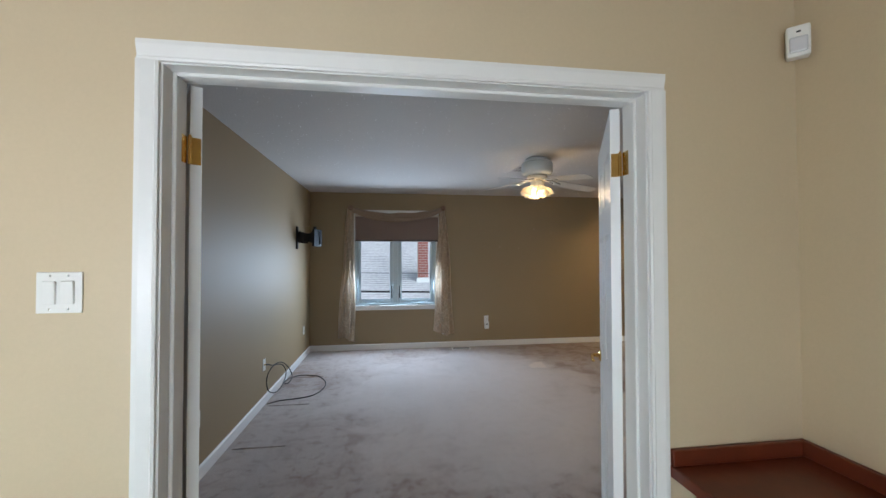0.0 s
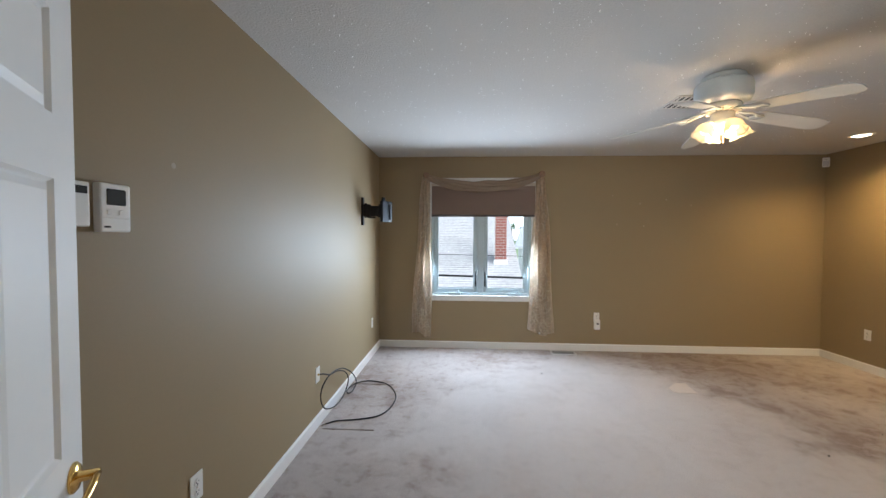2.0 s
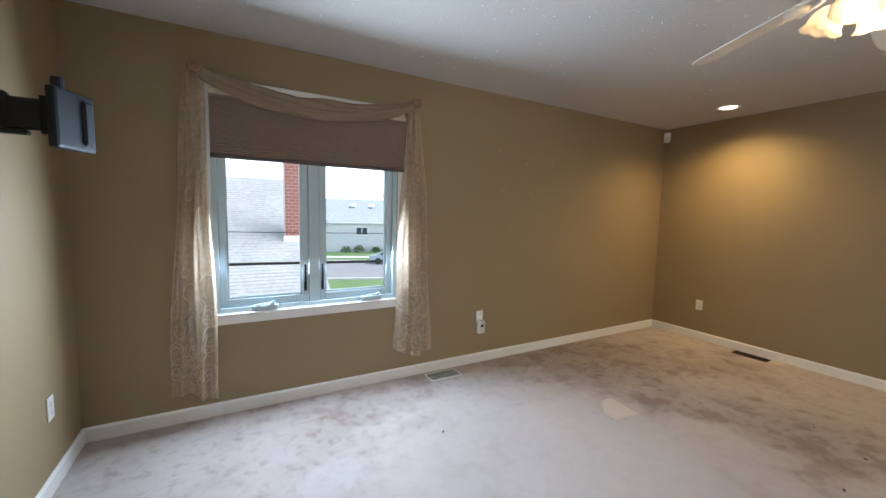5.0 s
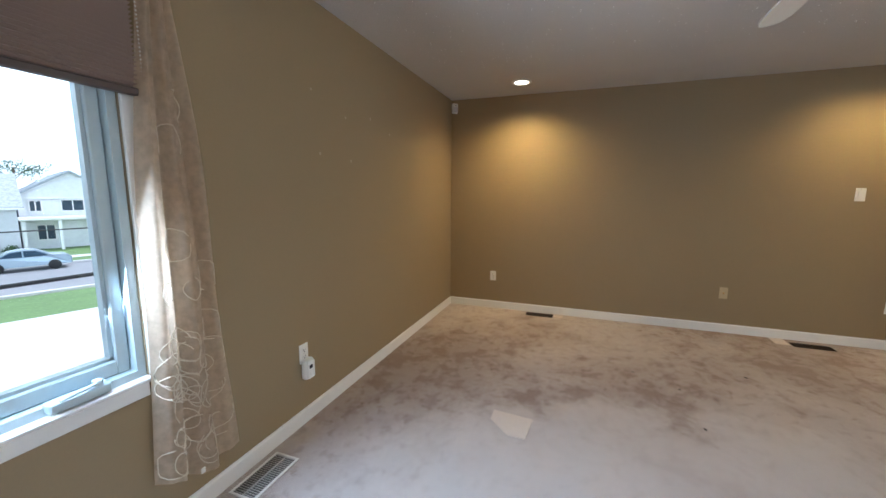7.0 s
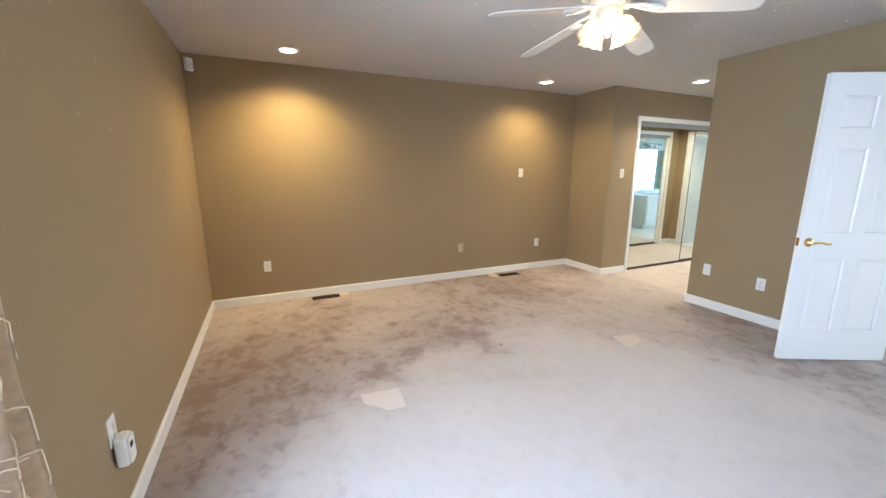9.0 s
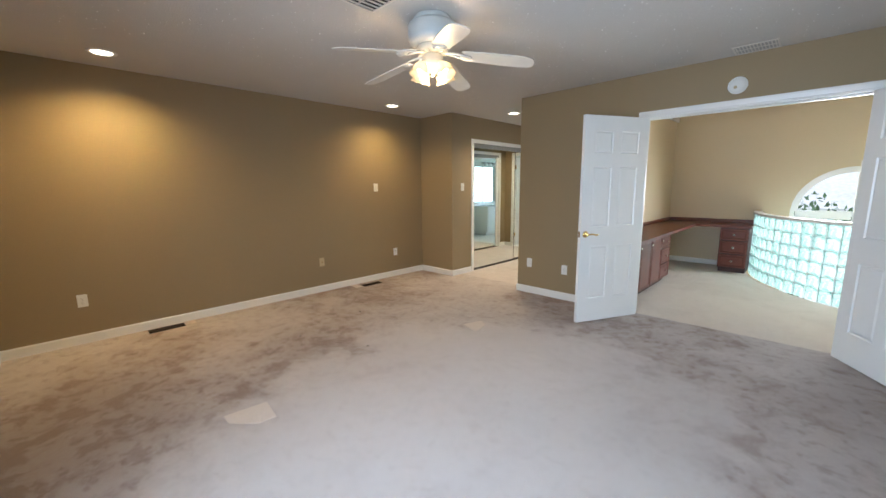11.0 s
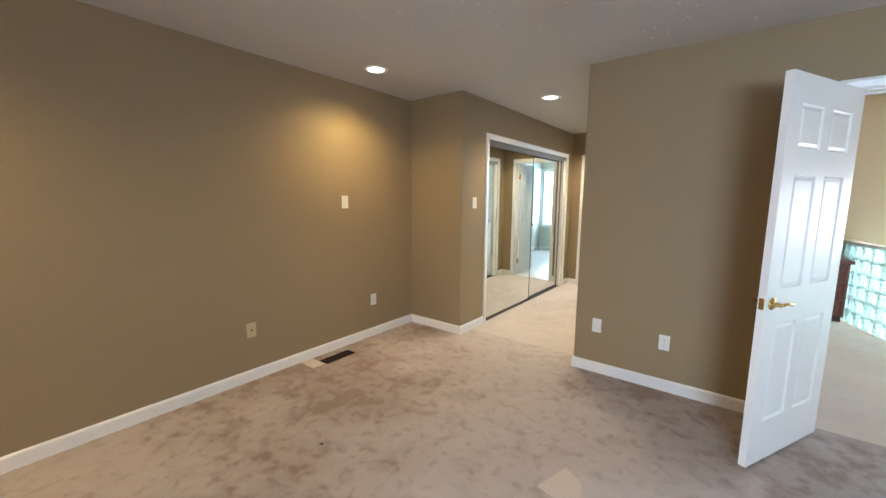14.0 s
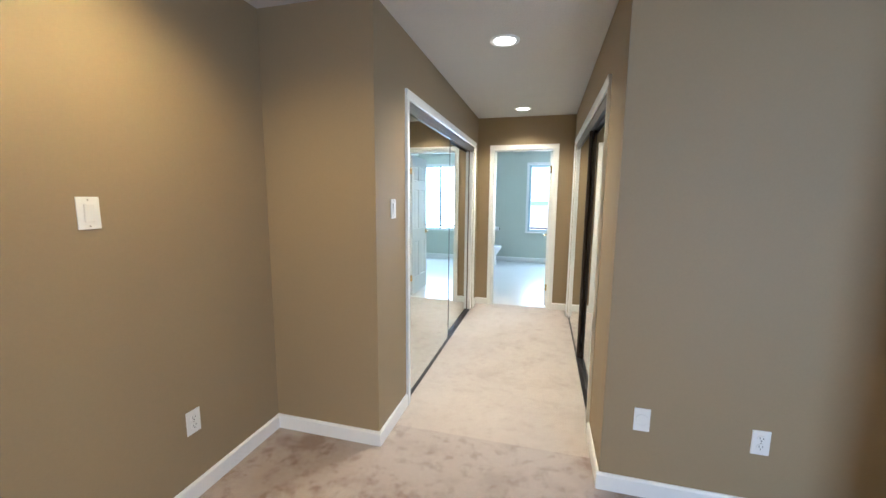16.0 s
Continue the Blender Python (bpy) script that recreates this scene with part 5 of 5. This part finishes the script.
part("basin", lathe([(0.20, 0.838), (0.21, 0.843), (0.19, 0.846), (0.14, 0.839), (0, 0.837)], 32, pose(0, -0.28, 0) @ Matrix.Diagonal((1, 0.75, 1, 1))), PORCELAIN, van, "oval basin", True)
part("tap", merge(tube([(0, -0.09, 0.836), (0, -0.09, 0.93), (0, -0.13, 0.95), (0, -0.19, 0.93)], 0.011, 10), *[lathe([(0, 0.836), (0.02, 0.836), (0.012, 0.86), (0.022, 0.89), (0, 0.90)], 14, pose(x, -0.09, 0)) for x in (-0.10, 0.10)]), STEEL, van, "chrome tap")
vm = thing("bathroom_mirror", "wide frameless mirror above the vanity", "mirror", pose(XE, -3.55, 0, 0, 0, -90))
part("glass", box(-0.62, 0.62, -0.008, -0.001, 0.95, 1.95), MIRROR, vm)
vl = thing("vanity_light", "bathroom light bar with three white shades", "wall light", pose(XE, -3.55, 2.08, 0, 0, -90))
part("bar", box(-0.30, 0.30, -0.04, -0.001, -0.03, 0.03, 0.008), STEEL, vl, "metal back bar")
for x in (-0.2, 0, 0.2):
    part("shade", lathe([(0.022, 0.0), (0.05, -0.04), (0.065, -0.10), (0.062, -0.10), (0.046, -0.04), (0.018, -0.004)], 24, pose(x, -0.10, 0.02)), PORCELAIN, vl, "white glass shade", True)
    part("arm", tube([(x, -0.03, 0), (x, -0.08, 0.03), (x, -0.10, 0.022)], 0.009, 8), STEEL, vl)

wc = thing("toilet", "white porcelain toilet with its lid closed", "toilet", pose(XE, -4.88, 0, 0, 0, -90))
part("bowl", moved(lathe([(0.0, 0.0), (0.11, 0.0), (0.115, 0.02), (0.095, 0.10), (0.10, 0.20), (0.15, 0.30), (0.185, 0.37), (0.19, 0.39), (0.15, 0.395), (0.12, 0.33), (0, 0.25)], 32), pose(0, -0.46, 0) @ Matrix.Diagonal((1, 1.28, 1, 1))), PORCELAIN, wc, smooth=True)
part("pedestal", box(-0.10, 0.10, -0.42, -0.06, 0.0, 0.36, 0.03, segments=3), PORCELAIN, wc)
part("seat", moved(lathe([(0.13, 0.0), (0.192, 0.0), (0.195, 0.012), (0.18, 0.022), (0.0, 0.026)], 32), pose(0, -0.46, 0.397) @ Matrix.Diagonal((1, 1.26, 1, 1))), PORCELAIN, wc, "closed white lid", True)
part("tank", box(-0.22, 0.22, -0.215, -0.012, 0.36, 0.72, 0.02, segments=3), PORCELAIN, wc)
part("tank_lid", box(-0.23, 0.23, -0.225, -0.006, 0.722, 0.755, 0.012, segments=3), PORCELAIN, wc)
part("flush_lever", tube([(-0.16, -0.218, 0.66), (-0.16, -0.235, 0.66), (-0.10, -0.238, 0.655)], 0.006, 8), STEEL, wc, "chrome lever")
ph = thing("paper_holder", "toilet paper roll on a metal holder", "paper holder", pose(3.69, BY, 0.745))
part("roll", tube([(-0.055, 0.06, 0), (0.055, 0.06, 0)], 0.05, 24), PLASTIC, ph, "white paper roll")
part("bracket", merge(tube([(-0.065, 0.0, 0), (-0.065, 0.06, 0), (0.065, 0.06, 0), (0.065, 0.0, 0)], 0.007, 8), box(-0.075, -0.055, 0.0005, 0.012, -0.02, 0.02, 0.003), box(0.055, 0.075, 0.0005, 0.012, -0.02, 0.02, 0.003)), BRONZE, ph, "dark metal bracket")

# ---- outdoors ----
SX, SY = -0.342, 4.341
STREET = pose(SX, SY, GROUND_Z, 0, 0, -19)     # local x along the street, y across it


def sheet(name, label, mat, x0, x1, y0, y1, z, cat):
    ob = tagged(link(name, box(x0, x1, y0, y1, z - 0.2, z), mat), label, cat, kind="structure")
    ob.matrix_world = STREET
    return ob


sheet("ground", "short green lawn reaching the horizon", GROUND, -1500, 1500, -1500, 1500, 0.0, "lawn")
sheet("pavement", "pale concrete drive and walk beside the house", CONCRETE, -30, 60, 1.0, 23.3, 0.03, "pavement")
sheet("road", "grey asphalt street", ASPHALT, -200, 200, 28.9, 39.6, 0.012, "road")
for y in (28.6, 39.6):
    sheet("kerb", "pale concrete kerb", CONCRETE, -200, 200, y, y + 0.3, 0.14, "kerb")
sheet("pavement", "concrete walk across the street", CONCRETE, -200, 200, 43.0, 44.4, 0.03, "pavement")

# pale ground added so that the bathroom window looks out on white
tagged(link("pavement", box(-12, 60, -260, -6.2, GROUND_Z - 0.2, GROUND_Z + 0.03), CONCRETE), "pale ground added to whiten the bathroom window's view", "pavement", kind="structure")
bm = bmesh.new()
ring = [(620 * math.cos(radians(5 * k)), 620 * math.sin(radians(5 * k))) for k in range(72)]
low, high = [[bm.verts.new((x, y, z)) for x, y in ring] for z in (GROUND_Z - 0.1, 330)]
for k in range(72):
    bm.faces.new((low[k], high[k], high[(k + 1) % 72], low[(k + 1) % 72]))
tagged(link("backdrop", bm, HAZE), "bright white haze of the far sky", "sky", kind="structure")

nb = thing("neighbour_house", "neighbouring house with a pale shingled roof", "house")
part("wall", merge(box(-12, 2.0, 14.9, 31.1, GROUND_Z, -1.92)), BRICKW, nb)
EV, RG = (14.4, -1.99), (23.0, 2.83)


def roof_slab(x0, x1, a, b, t=0.12):
    bm = bmesh.new()
    v = [bm.verts.new((x, y, z - d)) for x in (x0, x1) for (y, z) in (a, b) for d in (0, t)]
    for q in ((0, 2, 6, 4), (1, 3, 7, 5), (0, 1, 5, 4), (2, 3, 7, 6), (0, 1, 3, 2), (4, 5, 7, 6)):
        bm.faces.new([v[k] for k in q])
    return bm


roof = part("roof", merge(roof_slab(-12.4, 2.25, EV, RG), roof_slab(-12.4, 2.25, (31.6, -1.99), RG)), SHINGLE, nb, "pale weathered shingles")
part("gutter", box(-12.4, 2.25, 14.30, 14.40, -2.14, -2.0, 0.02), TRIM, nb, "white gutter")
bm = bmesh.new()
v = [bm.verts.new((x, y, z)) for x in (1.80, 1.98) for y, z in ((14.9, -1.91), (23.0, 2.62), (31.1, -1.91))]
for q in ((0, 1, 2), (3, 4, 5), (0, 1, 4, 3), (1, 2, 5, 4), (0, 2, 5, 3)):
    bm.faces.new([v[k] for k in q])
part("gable", bm, BRICKW, nb)
slope = (RG[1] - EV[1]) / (RG[0] - EV[0])
rnd = random.Random(5)
bm = bmesh.new()
n_course = 56
for i in range(n_course):
    y = EV[0] + (RG[0] - EV[0]) * i / n_course
    z = EV[1] + (y - EV[0]) * slope
    dy = (RG[0] - EV[0]) / n_course
    x = -5.0 - rnd.uniform(0, 0.3)
    while x < 2.2:
        w = rnd.uniform(0.24, 0.38)
        a, b = x + 0.006, min(x + w - 0.006, 2.25)
        t = rnd.uniform(0.012, 0.022)
        p = [bm.verts.new(c) for c in ((a, y, z + t), (b, y, z + t), (b, y + dy, z + dy * slope + 0.003), (a, y + dy, z + dy * slope + 0.003), (a, y, z), (b, y, z))]
        bm.faces.new(p[:4]), bm.faces.new((p[0], p[1], p[5], p[4]))
        x += w
tagged(part("shingles", bm, SHINGLE, roof), kind="stuff")
chim = part("chimney", box(1.19, 1.68, 18.42, 18.98, -0.4, 4.6), MORTARGREY, nb, "red brick chimney")
bh = 0.104
brick_a = link("tmp_a", box(-0.5, 0.5, -0.012, 0.012, 0, bh), BRICK).data
bpy.data.objects.remove(bpy.data.objects["tmp_a"])


def lay(x, y, z, w, turn):
    ob = new("brick", brick_a)
    ob.parent = chim
    ob.matrix_local = pose(x, y, z, 0, 0, turn) @ Matrix.Diagonal((w - 0.02, 1, 1, 1))


for c in range(33):
    z = 0.45 + c * (bh + 0.02)
    # running bond: two stretchers, then one between two halves
    for a, w in (((-0.125, 0.25), (0.125, 0.25)) if c % 2 else ((-0.1875, 0.125), (0.0, 0.25), (0.1875, 0.125))):
        lay(1.435 + a, 18.415, z, w, 0)
        lay(1.685, 18.70 + a * 1.12, z, w * 1.12, 90)
part("flashing", merge(box(1.12, 1.75, 18.30, 18.42, 0.10, 0.42, 0.01)), TRIM, chim, "white flashing")


def house(name, label, s0, s1, n0, n1, eave, ridge, mat, roofmat, gable, windows, group=""):
    """A house in street coordinates; windows are (s, z, w, h) on the street front; heights over the street."""
    e = thing(name, label, "house", STREET)
    part("wall", box(s0, s1, n0, n1, 0, eave), mat, e)
    bm = bmesh.new()
    o = 0.45
    if gable:
        mid = (s0 + s1) / 2
        sec = [(s0 - o, eave - 0.1), (mid, ridge), (s1 + o, eave - 0.1), (s1 + o, eave - 0.3), (mid, ridge - 0.22), (s0 - o, eave - 0.3)]
        ends = [[bm.verts.new((a, y, z)) for a, z in sec] for y in (n0 - o, n1 + o)]
    else:
        mid = (n0 + n1) / 2
        sec = [(n0 - o, eave - 0.1), (mid, ridge), (n1 + o, eave - 0.1), (n1 + o, eave - 0.3), (mid, ridge - 0.22), (n0 - o, eave - 0.3)]
        ends = [[bm.verts.new((x, a, z)) for a, z in sec] for x in (s0 - o, s1 + o)]
    for i in range(6):
        j = (i + 1) % 6
        bm.faces.new((ends[0][i], ends[0][j], ends[1][j], ends[1][i]))
    bm.faces.new(ends[0]), bm.faces.new(ends[1])
    part("roof", bm, roofmat, e)
    if gable:
        bm = bmesh.new()
        v = [bm.verts.new((a, y, z)) for y in (n0 + 0.01, n1 - 0.01) for a, z in ((s0, eave), ((s0 + s1) / 2, ridge - 0.25), (s1, eave))]
        for q in ((0, 1, 2), (3, 4, 5), (0, 1, 4, 3), (1, 2, 5, 4)):
            bm.faces.new([v[k] for k in q])
        part("gable", bm, mat, e)
    part("gutter", box(s0 - o, s1 + o, n0 - o - 0.1, n0 - o, eave - 0.34, eave - 0.16), TRIM, e)
    for s, z, w, h in windows:
        q = part("window", merge(box(s - w / 2 - 0.1, s + w / 2 + 0.1, n0 - 0.06, n0, z - 0.1, z), box(s - w / 2 - 0.1, s + w / 2 + 0.1, n0 - 0.06, n0, z + h, z + h + 0.1), box(s - w / 2 - 0.1, s - w / 2, n0 - 0.06, n0, z, z + h), box(s + w / 2, s + w / 2 + 0.1, n0 - 0.06, n0, z, z + h), box(s - 0.04, s + 0.04, n0 - 0.06, n0, z, z + h)), TRIM, e)
        part("pane", box(s - w / 2, s + w / 2, n0 - 0.02, n0 - 0.004, z, z + h), DARKGLASS, q, "dark window glass")
    return e


ha = house("far_house", "grey single-storey house across the street", -9.0, 2.2, 49.5, 58.0, 4.1, 7.0, SIDING, ROOFGREY, False, ((-1.6, 2.3, 1.4, 0.9),))
for s in (-2.9, -0.4):
    part("skylight", moved(box(-0.4, 0.4, -0.3, 0.3, 0, 0.15, 0.03), pose(s, 52.0, 6.02, 33, 0, 0)), TRIM, ha, "white roof skylight")
hb = house("far_house", "white two-storey house with a porch", 2.4, 9.6, 51.5, 60.0, 5.0, 7.4, SIDINGW, ROOFGREY, True, ((3.5, 3.55, 0.7, 0.9), (6.0, 3.55, 1.5, 0.95), (8.3, 3.55, 0.9, 0.9), (4.0, 0.9, 1.1, 1.3), (7.6, 0.9, 1.4, 1.3)))
part("porch_roof", box(2.2, 9.8, 49.6, 51.5, 2.75, 3.05, 0.05), TRIM, hb)
for s in (2.5, 4.8, 7.1, 9.5):
    part("post", box(s - 0.12, s + 0.12, 49.75, 49.99, 0, 2.75), TRIM, hb, "white porch post")
house("far_house", "beige house further along the street", -30, -12, 50, 60, 3.4, 6.4, SIDINGW, ROOFGREY, False, ((-20, 1.2, 1.4, 1.1), (-15, 1.2, 1.4, 1.1)))
house("far_house", "pale house further along the street", 13.5, 26, 51, 61, 4.8, 7.6, SIDING, ROOFGREY, False, ((16, 3.2, 1.2, 1.1), (20, 3.2, 1.2, 1.1), (16, 0.9, 1.2, 1.2), (20, 0.9, 1.2, 1.2)))
bark = material("bark", (0.12, 0.09, 0.07), 0.9, grain=0.3)


def shrub(s, n_, r, seed):
    rnd_ = random.Random(seed)
    e = thing("shrub", "small dark green shrub by a house", "shrub", STREET @ pose(s, n_, 0), "shrubs")
    part("stem", tube([(0, 0, 0), (0.02, 0, r)], 0.04, 6), bark, e)
    bm_ = bmesh.new()
    for _ in range(260):
        d = Vector((rnd_.gauss(0, 1), rnd_.gauss(0, 1), rnd_.gauss(0, 1))).normalized() * r * rnd_.uniform(0.5, 1.05)
        c = Vector((d.x, d.y, abs(d.z) * 1.1 + 0.12))
        q = Euler((rnd_.uniform(0, 6), rnd_.uniform(0, 6), rnd_.uniform(0, 6)))
        vv = [bm_.verts.new(c + Vector(p).xyz.copy() * 1.0) for p in [(q.to_matrix() @ Vector(o)) for o in ((-0.09, 0, 0), (0, -0.05, 0.01), (0.10, 0, 0), (0, 0.05, 0.01))]]
        bm_.faces.new(vv)
    part("leaves", bm_, LEAF, e)


for i, (s, n_, r) in enumerate(((-3.6, 48.6, 0.7), (-1.9, 48.7, 0.8), (0.2, 48.7, 0.65), (1.6, 48.9, 0.6), (12.0, 48.5, 0.9))):
    shrub(s, n_, r, 20 + i)


def tree(name, label, m, h, seed):
    rnd_ = random.Random(seed)
    e = thing(name, label, "tree", m, "trees")
    limbs = [tube([(0, 0, 0), (0.05, 0.02, h * 0.25), (0.02, 0.06, h * 0.5), (0.0, 0.0, h * 0.85)], 0.13, 8)]
    tips = []
    for k in range(16):
        a, z = rnd_.uniform(0, 6.28), h * rnd_.uniform(0.3, 0.8)
        L = h * rnd_.uniform(0.18, 0.34)
        p0, p1, p2 = Vector((0.02, 0.03, z)), Vector((math.cos(a) * L * 0.5, math.sin(a) * L * 0.5, z + L * 0.35)), Vector((math.cos(a) * L, math.sin(a) * L, z + L * 0.6))
        limbs.append(tube([p0, p1, p2], 0.035, 5))
        tips += [p1, p2, (p1 + p2) / 2]
    part("trunk", merge(*limbs), bark, e)
    vs, fs = [], []
    for t in tips:
        for _ in range(60):
            c = t + Vector((rnd_.gauss(0, 0.42), rnd_.gauss(0, 0.42), rnd_.gauss(0, 0.34)))
            q = Euler((rnd_.uniform(0, 6), rnd_.uniform(0, 6), rnd_.uniform(0, 6))).to_matrix()
            b0 = len(vs)
            vs += [c + q @ Vector(o) for o in ((-0.10, 0, 0), (0, -0.05, 0.01), (0.11, 0, 0), (0, 0.05, 0.01))]
            fs.append((b0, b0 + 1, b0 + 2, b0 + 3))
    me = bpy.data.meshes.new("crown")
    me.from_pydata([tuple(v_) for v_ in vs], [], fs)
    me.materials.append(LEAF)
    cr = new("crown", me)
    cr.parent = e


tree("street_tree", "green tree outside the arched window", pose(-0.3, -11.5, GROUND_Z), 4.4, 3)
tree("street_tree", "tree beyond the houses across the street", STREET @ pose(3.2, 66, 0), 9.5, 5)
tree("street_tree", "tree beyond the houses across the street", STREET @ pose(-13, 64, 0), 8.5, 6)
so = thing("opposite_house", "pale house seen through the arched window", "house", pose(0, 0, GROUND_Z))
part("wall", box(-12, 0.6, -24, -16, 0, 4.4), SIDINGW, so)
bm = bmesh.new()
ends = [[bm.verts.new((x, y, z)) for y, z in ((-24.4, 4.3), (-20, 7.0), (-15.6, 4.3))] for x in (-12.4, 1.0)]
for i in range(3):
    bm.faces.new((ends[0][i], ends[0][(i + 1) % 3], ends[1][(i + 1) % 3], ends[1][i]))
bm.faces.new(ends[0]), bm.faces.new(ends[1])
part("roof", bm, SHINGLE, so)
for x in (-6, -3, 0):
    q = part("window", merge(box(x - 0.6, x + 0.6, -16, -15.95, 1.2, 1.3), box(x - 0.6, x + 0.6, -16, -15.95, 2.6, 2.7), box(x - 0.6, x - 0.5, -16, -15.95, 1.3, 2.6), box(x + 0.5, x + 0.6, -16, -15.95, 1.3, 2.6)), TRIM, so)
    part("pane", box(x - 0.5, x + 0.5, -15.99, -15.97, 1.3, 2.6), DARKGLASS, q, "dark window glass")

# utility wires
for z0, z1, r, y in ((1.09, 0.90, 0.006, 9.0), (0.665, 0.43, 0.013, 9.0), (0.635, 0.40, 0.012, 9.1)):
    w = thing("utility_wire", "dark overhead cable outside the window", "cable", group="overhead cables")
    part("strand", tube([(-12 + 26 * k / 20, y, z0 + (z1 - z0) * ((-12 + 26 * k / 20) + 0.6) / 4.0 * 0.35 - 0.0006 * ((k - 10) ** 2)) for k in range(21)], r, 6), BLACK, w)

for px in (-11.9, 13.9):
    pole = thing("utility_pole", "wooden utility pole carrying the cables", "pole", pose(px, 9.05, 0), "utility poles")
    part("shaft", lathe([(0.14, GROUND_Z), (0.13, 0.0), (0.11, 3.2), (0, 3.25)], 14), bark, pole)
    part("cross_arm", box(-0.06, 0.06, -0.6, 0.6, 2.6, 2.75, 0.01), bark, pole)

# parked car
car = thing("parked_car", "silver-blue parked saloon car", "car", STREET @ pose(1.75, 38.3, 0.012))
prof = [(-2.15, 0.32), (-2.2, 0.62), (-2.1, 0.80), (-1.35, 0.92), (-0.75, 1.32), (-0.1, 1.43), (0.55, 1.38), (1.25, 1.0), (1.95, 0.95), (2.2, 0.78), (2.2, 0.34)]
bm = bmesh.new()
secs = []
for wy, k in ((-0.80, 0.0), (-0.86, 0.03), (0.86, 0.03), (0.80, 0.0)):
    secs.append([bm.verts.new((x * (0.985 + k * 0.5), wy * (0.80 if z > 1.1 else 1.0), z)) for x, z in prof])
for a, b in zip(secs, secs[1:]):
    for i in range(len(prof)):
        j = (i + 1) % len(prof)
        bm.faces.new((a[i], a[j], b[j], b[i]))
bm.faces.new(secs[0]), bm.faces.new(secs[-1])
part("body", bm, CARPAINT, car, smooth=False)
for q in (((-1.2, 0.97), (-0.72, 1.27), (-0.15, 1.36), (-0.15, 0.97)), ((-0.07, 0.97), (-0.07, 1.36), (0.5, 1.32), (1.08, 1.0))):
    for y in (-0.805, 0.805):
        bm = bmesh.new()
        s_ = -1 if y < 0 else 1
        lo = [bm.verts.new((x, s_ * ((0.875 if z < 1.1 else 0.70)), z)) for x, z in q]
        up = [bm.verts.new((x, s_ * ((0.855 if z < 1.1 else 0.68)), z)) for x, z in q]
        bm.faces.new(lo), bm.faces.new(up)
        for i in range(4):
            bm.faces.new((lo[i], lo[(i + 1) % 4], up[(i + 1) % 4], up[i]))
        part("side_window", bm, DARKGLASS, car, "dark side window")
for x in (-1.32, 1.33):
    for y in (-0.80, 0.80):
        wh = part("wheel", lathe([(0.19, -0.1), (0.30, -0.1), (0.325, -0.07), (0.325, 0.07), (0.30, 0.1), (0.19, 0.1)], 24, pose(x, y, 0.325, 90, 0, 0)), TYRE, car, "black tyre")
        part("rim", lathe([(0, -0.095), (0.06, -0.095), (0.08, -0.07), (0.19, -0.09), (0.19, 0.09), (0.08, 0.07), (0, 0.095)], 24, pose(x, y, 0.325, 90, 0, 0)), STEEL, wh, "silver rim")
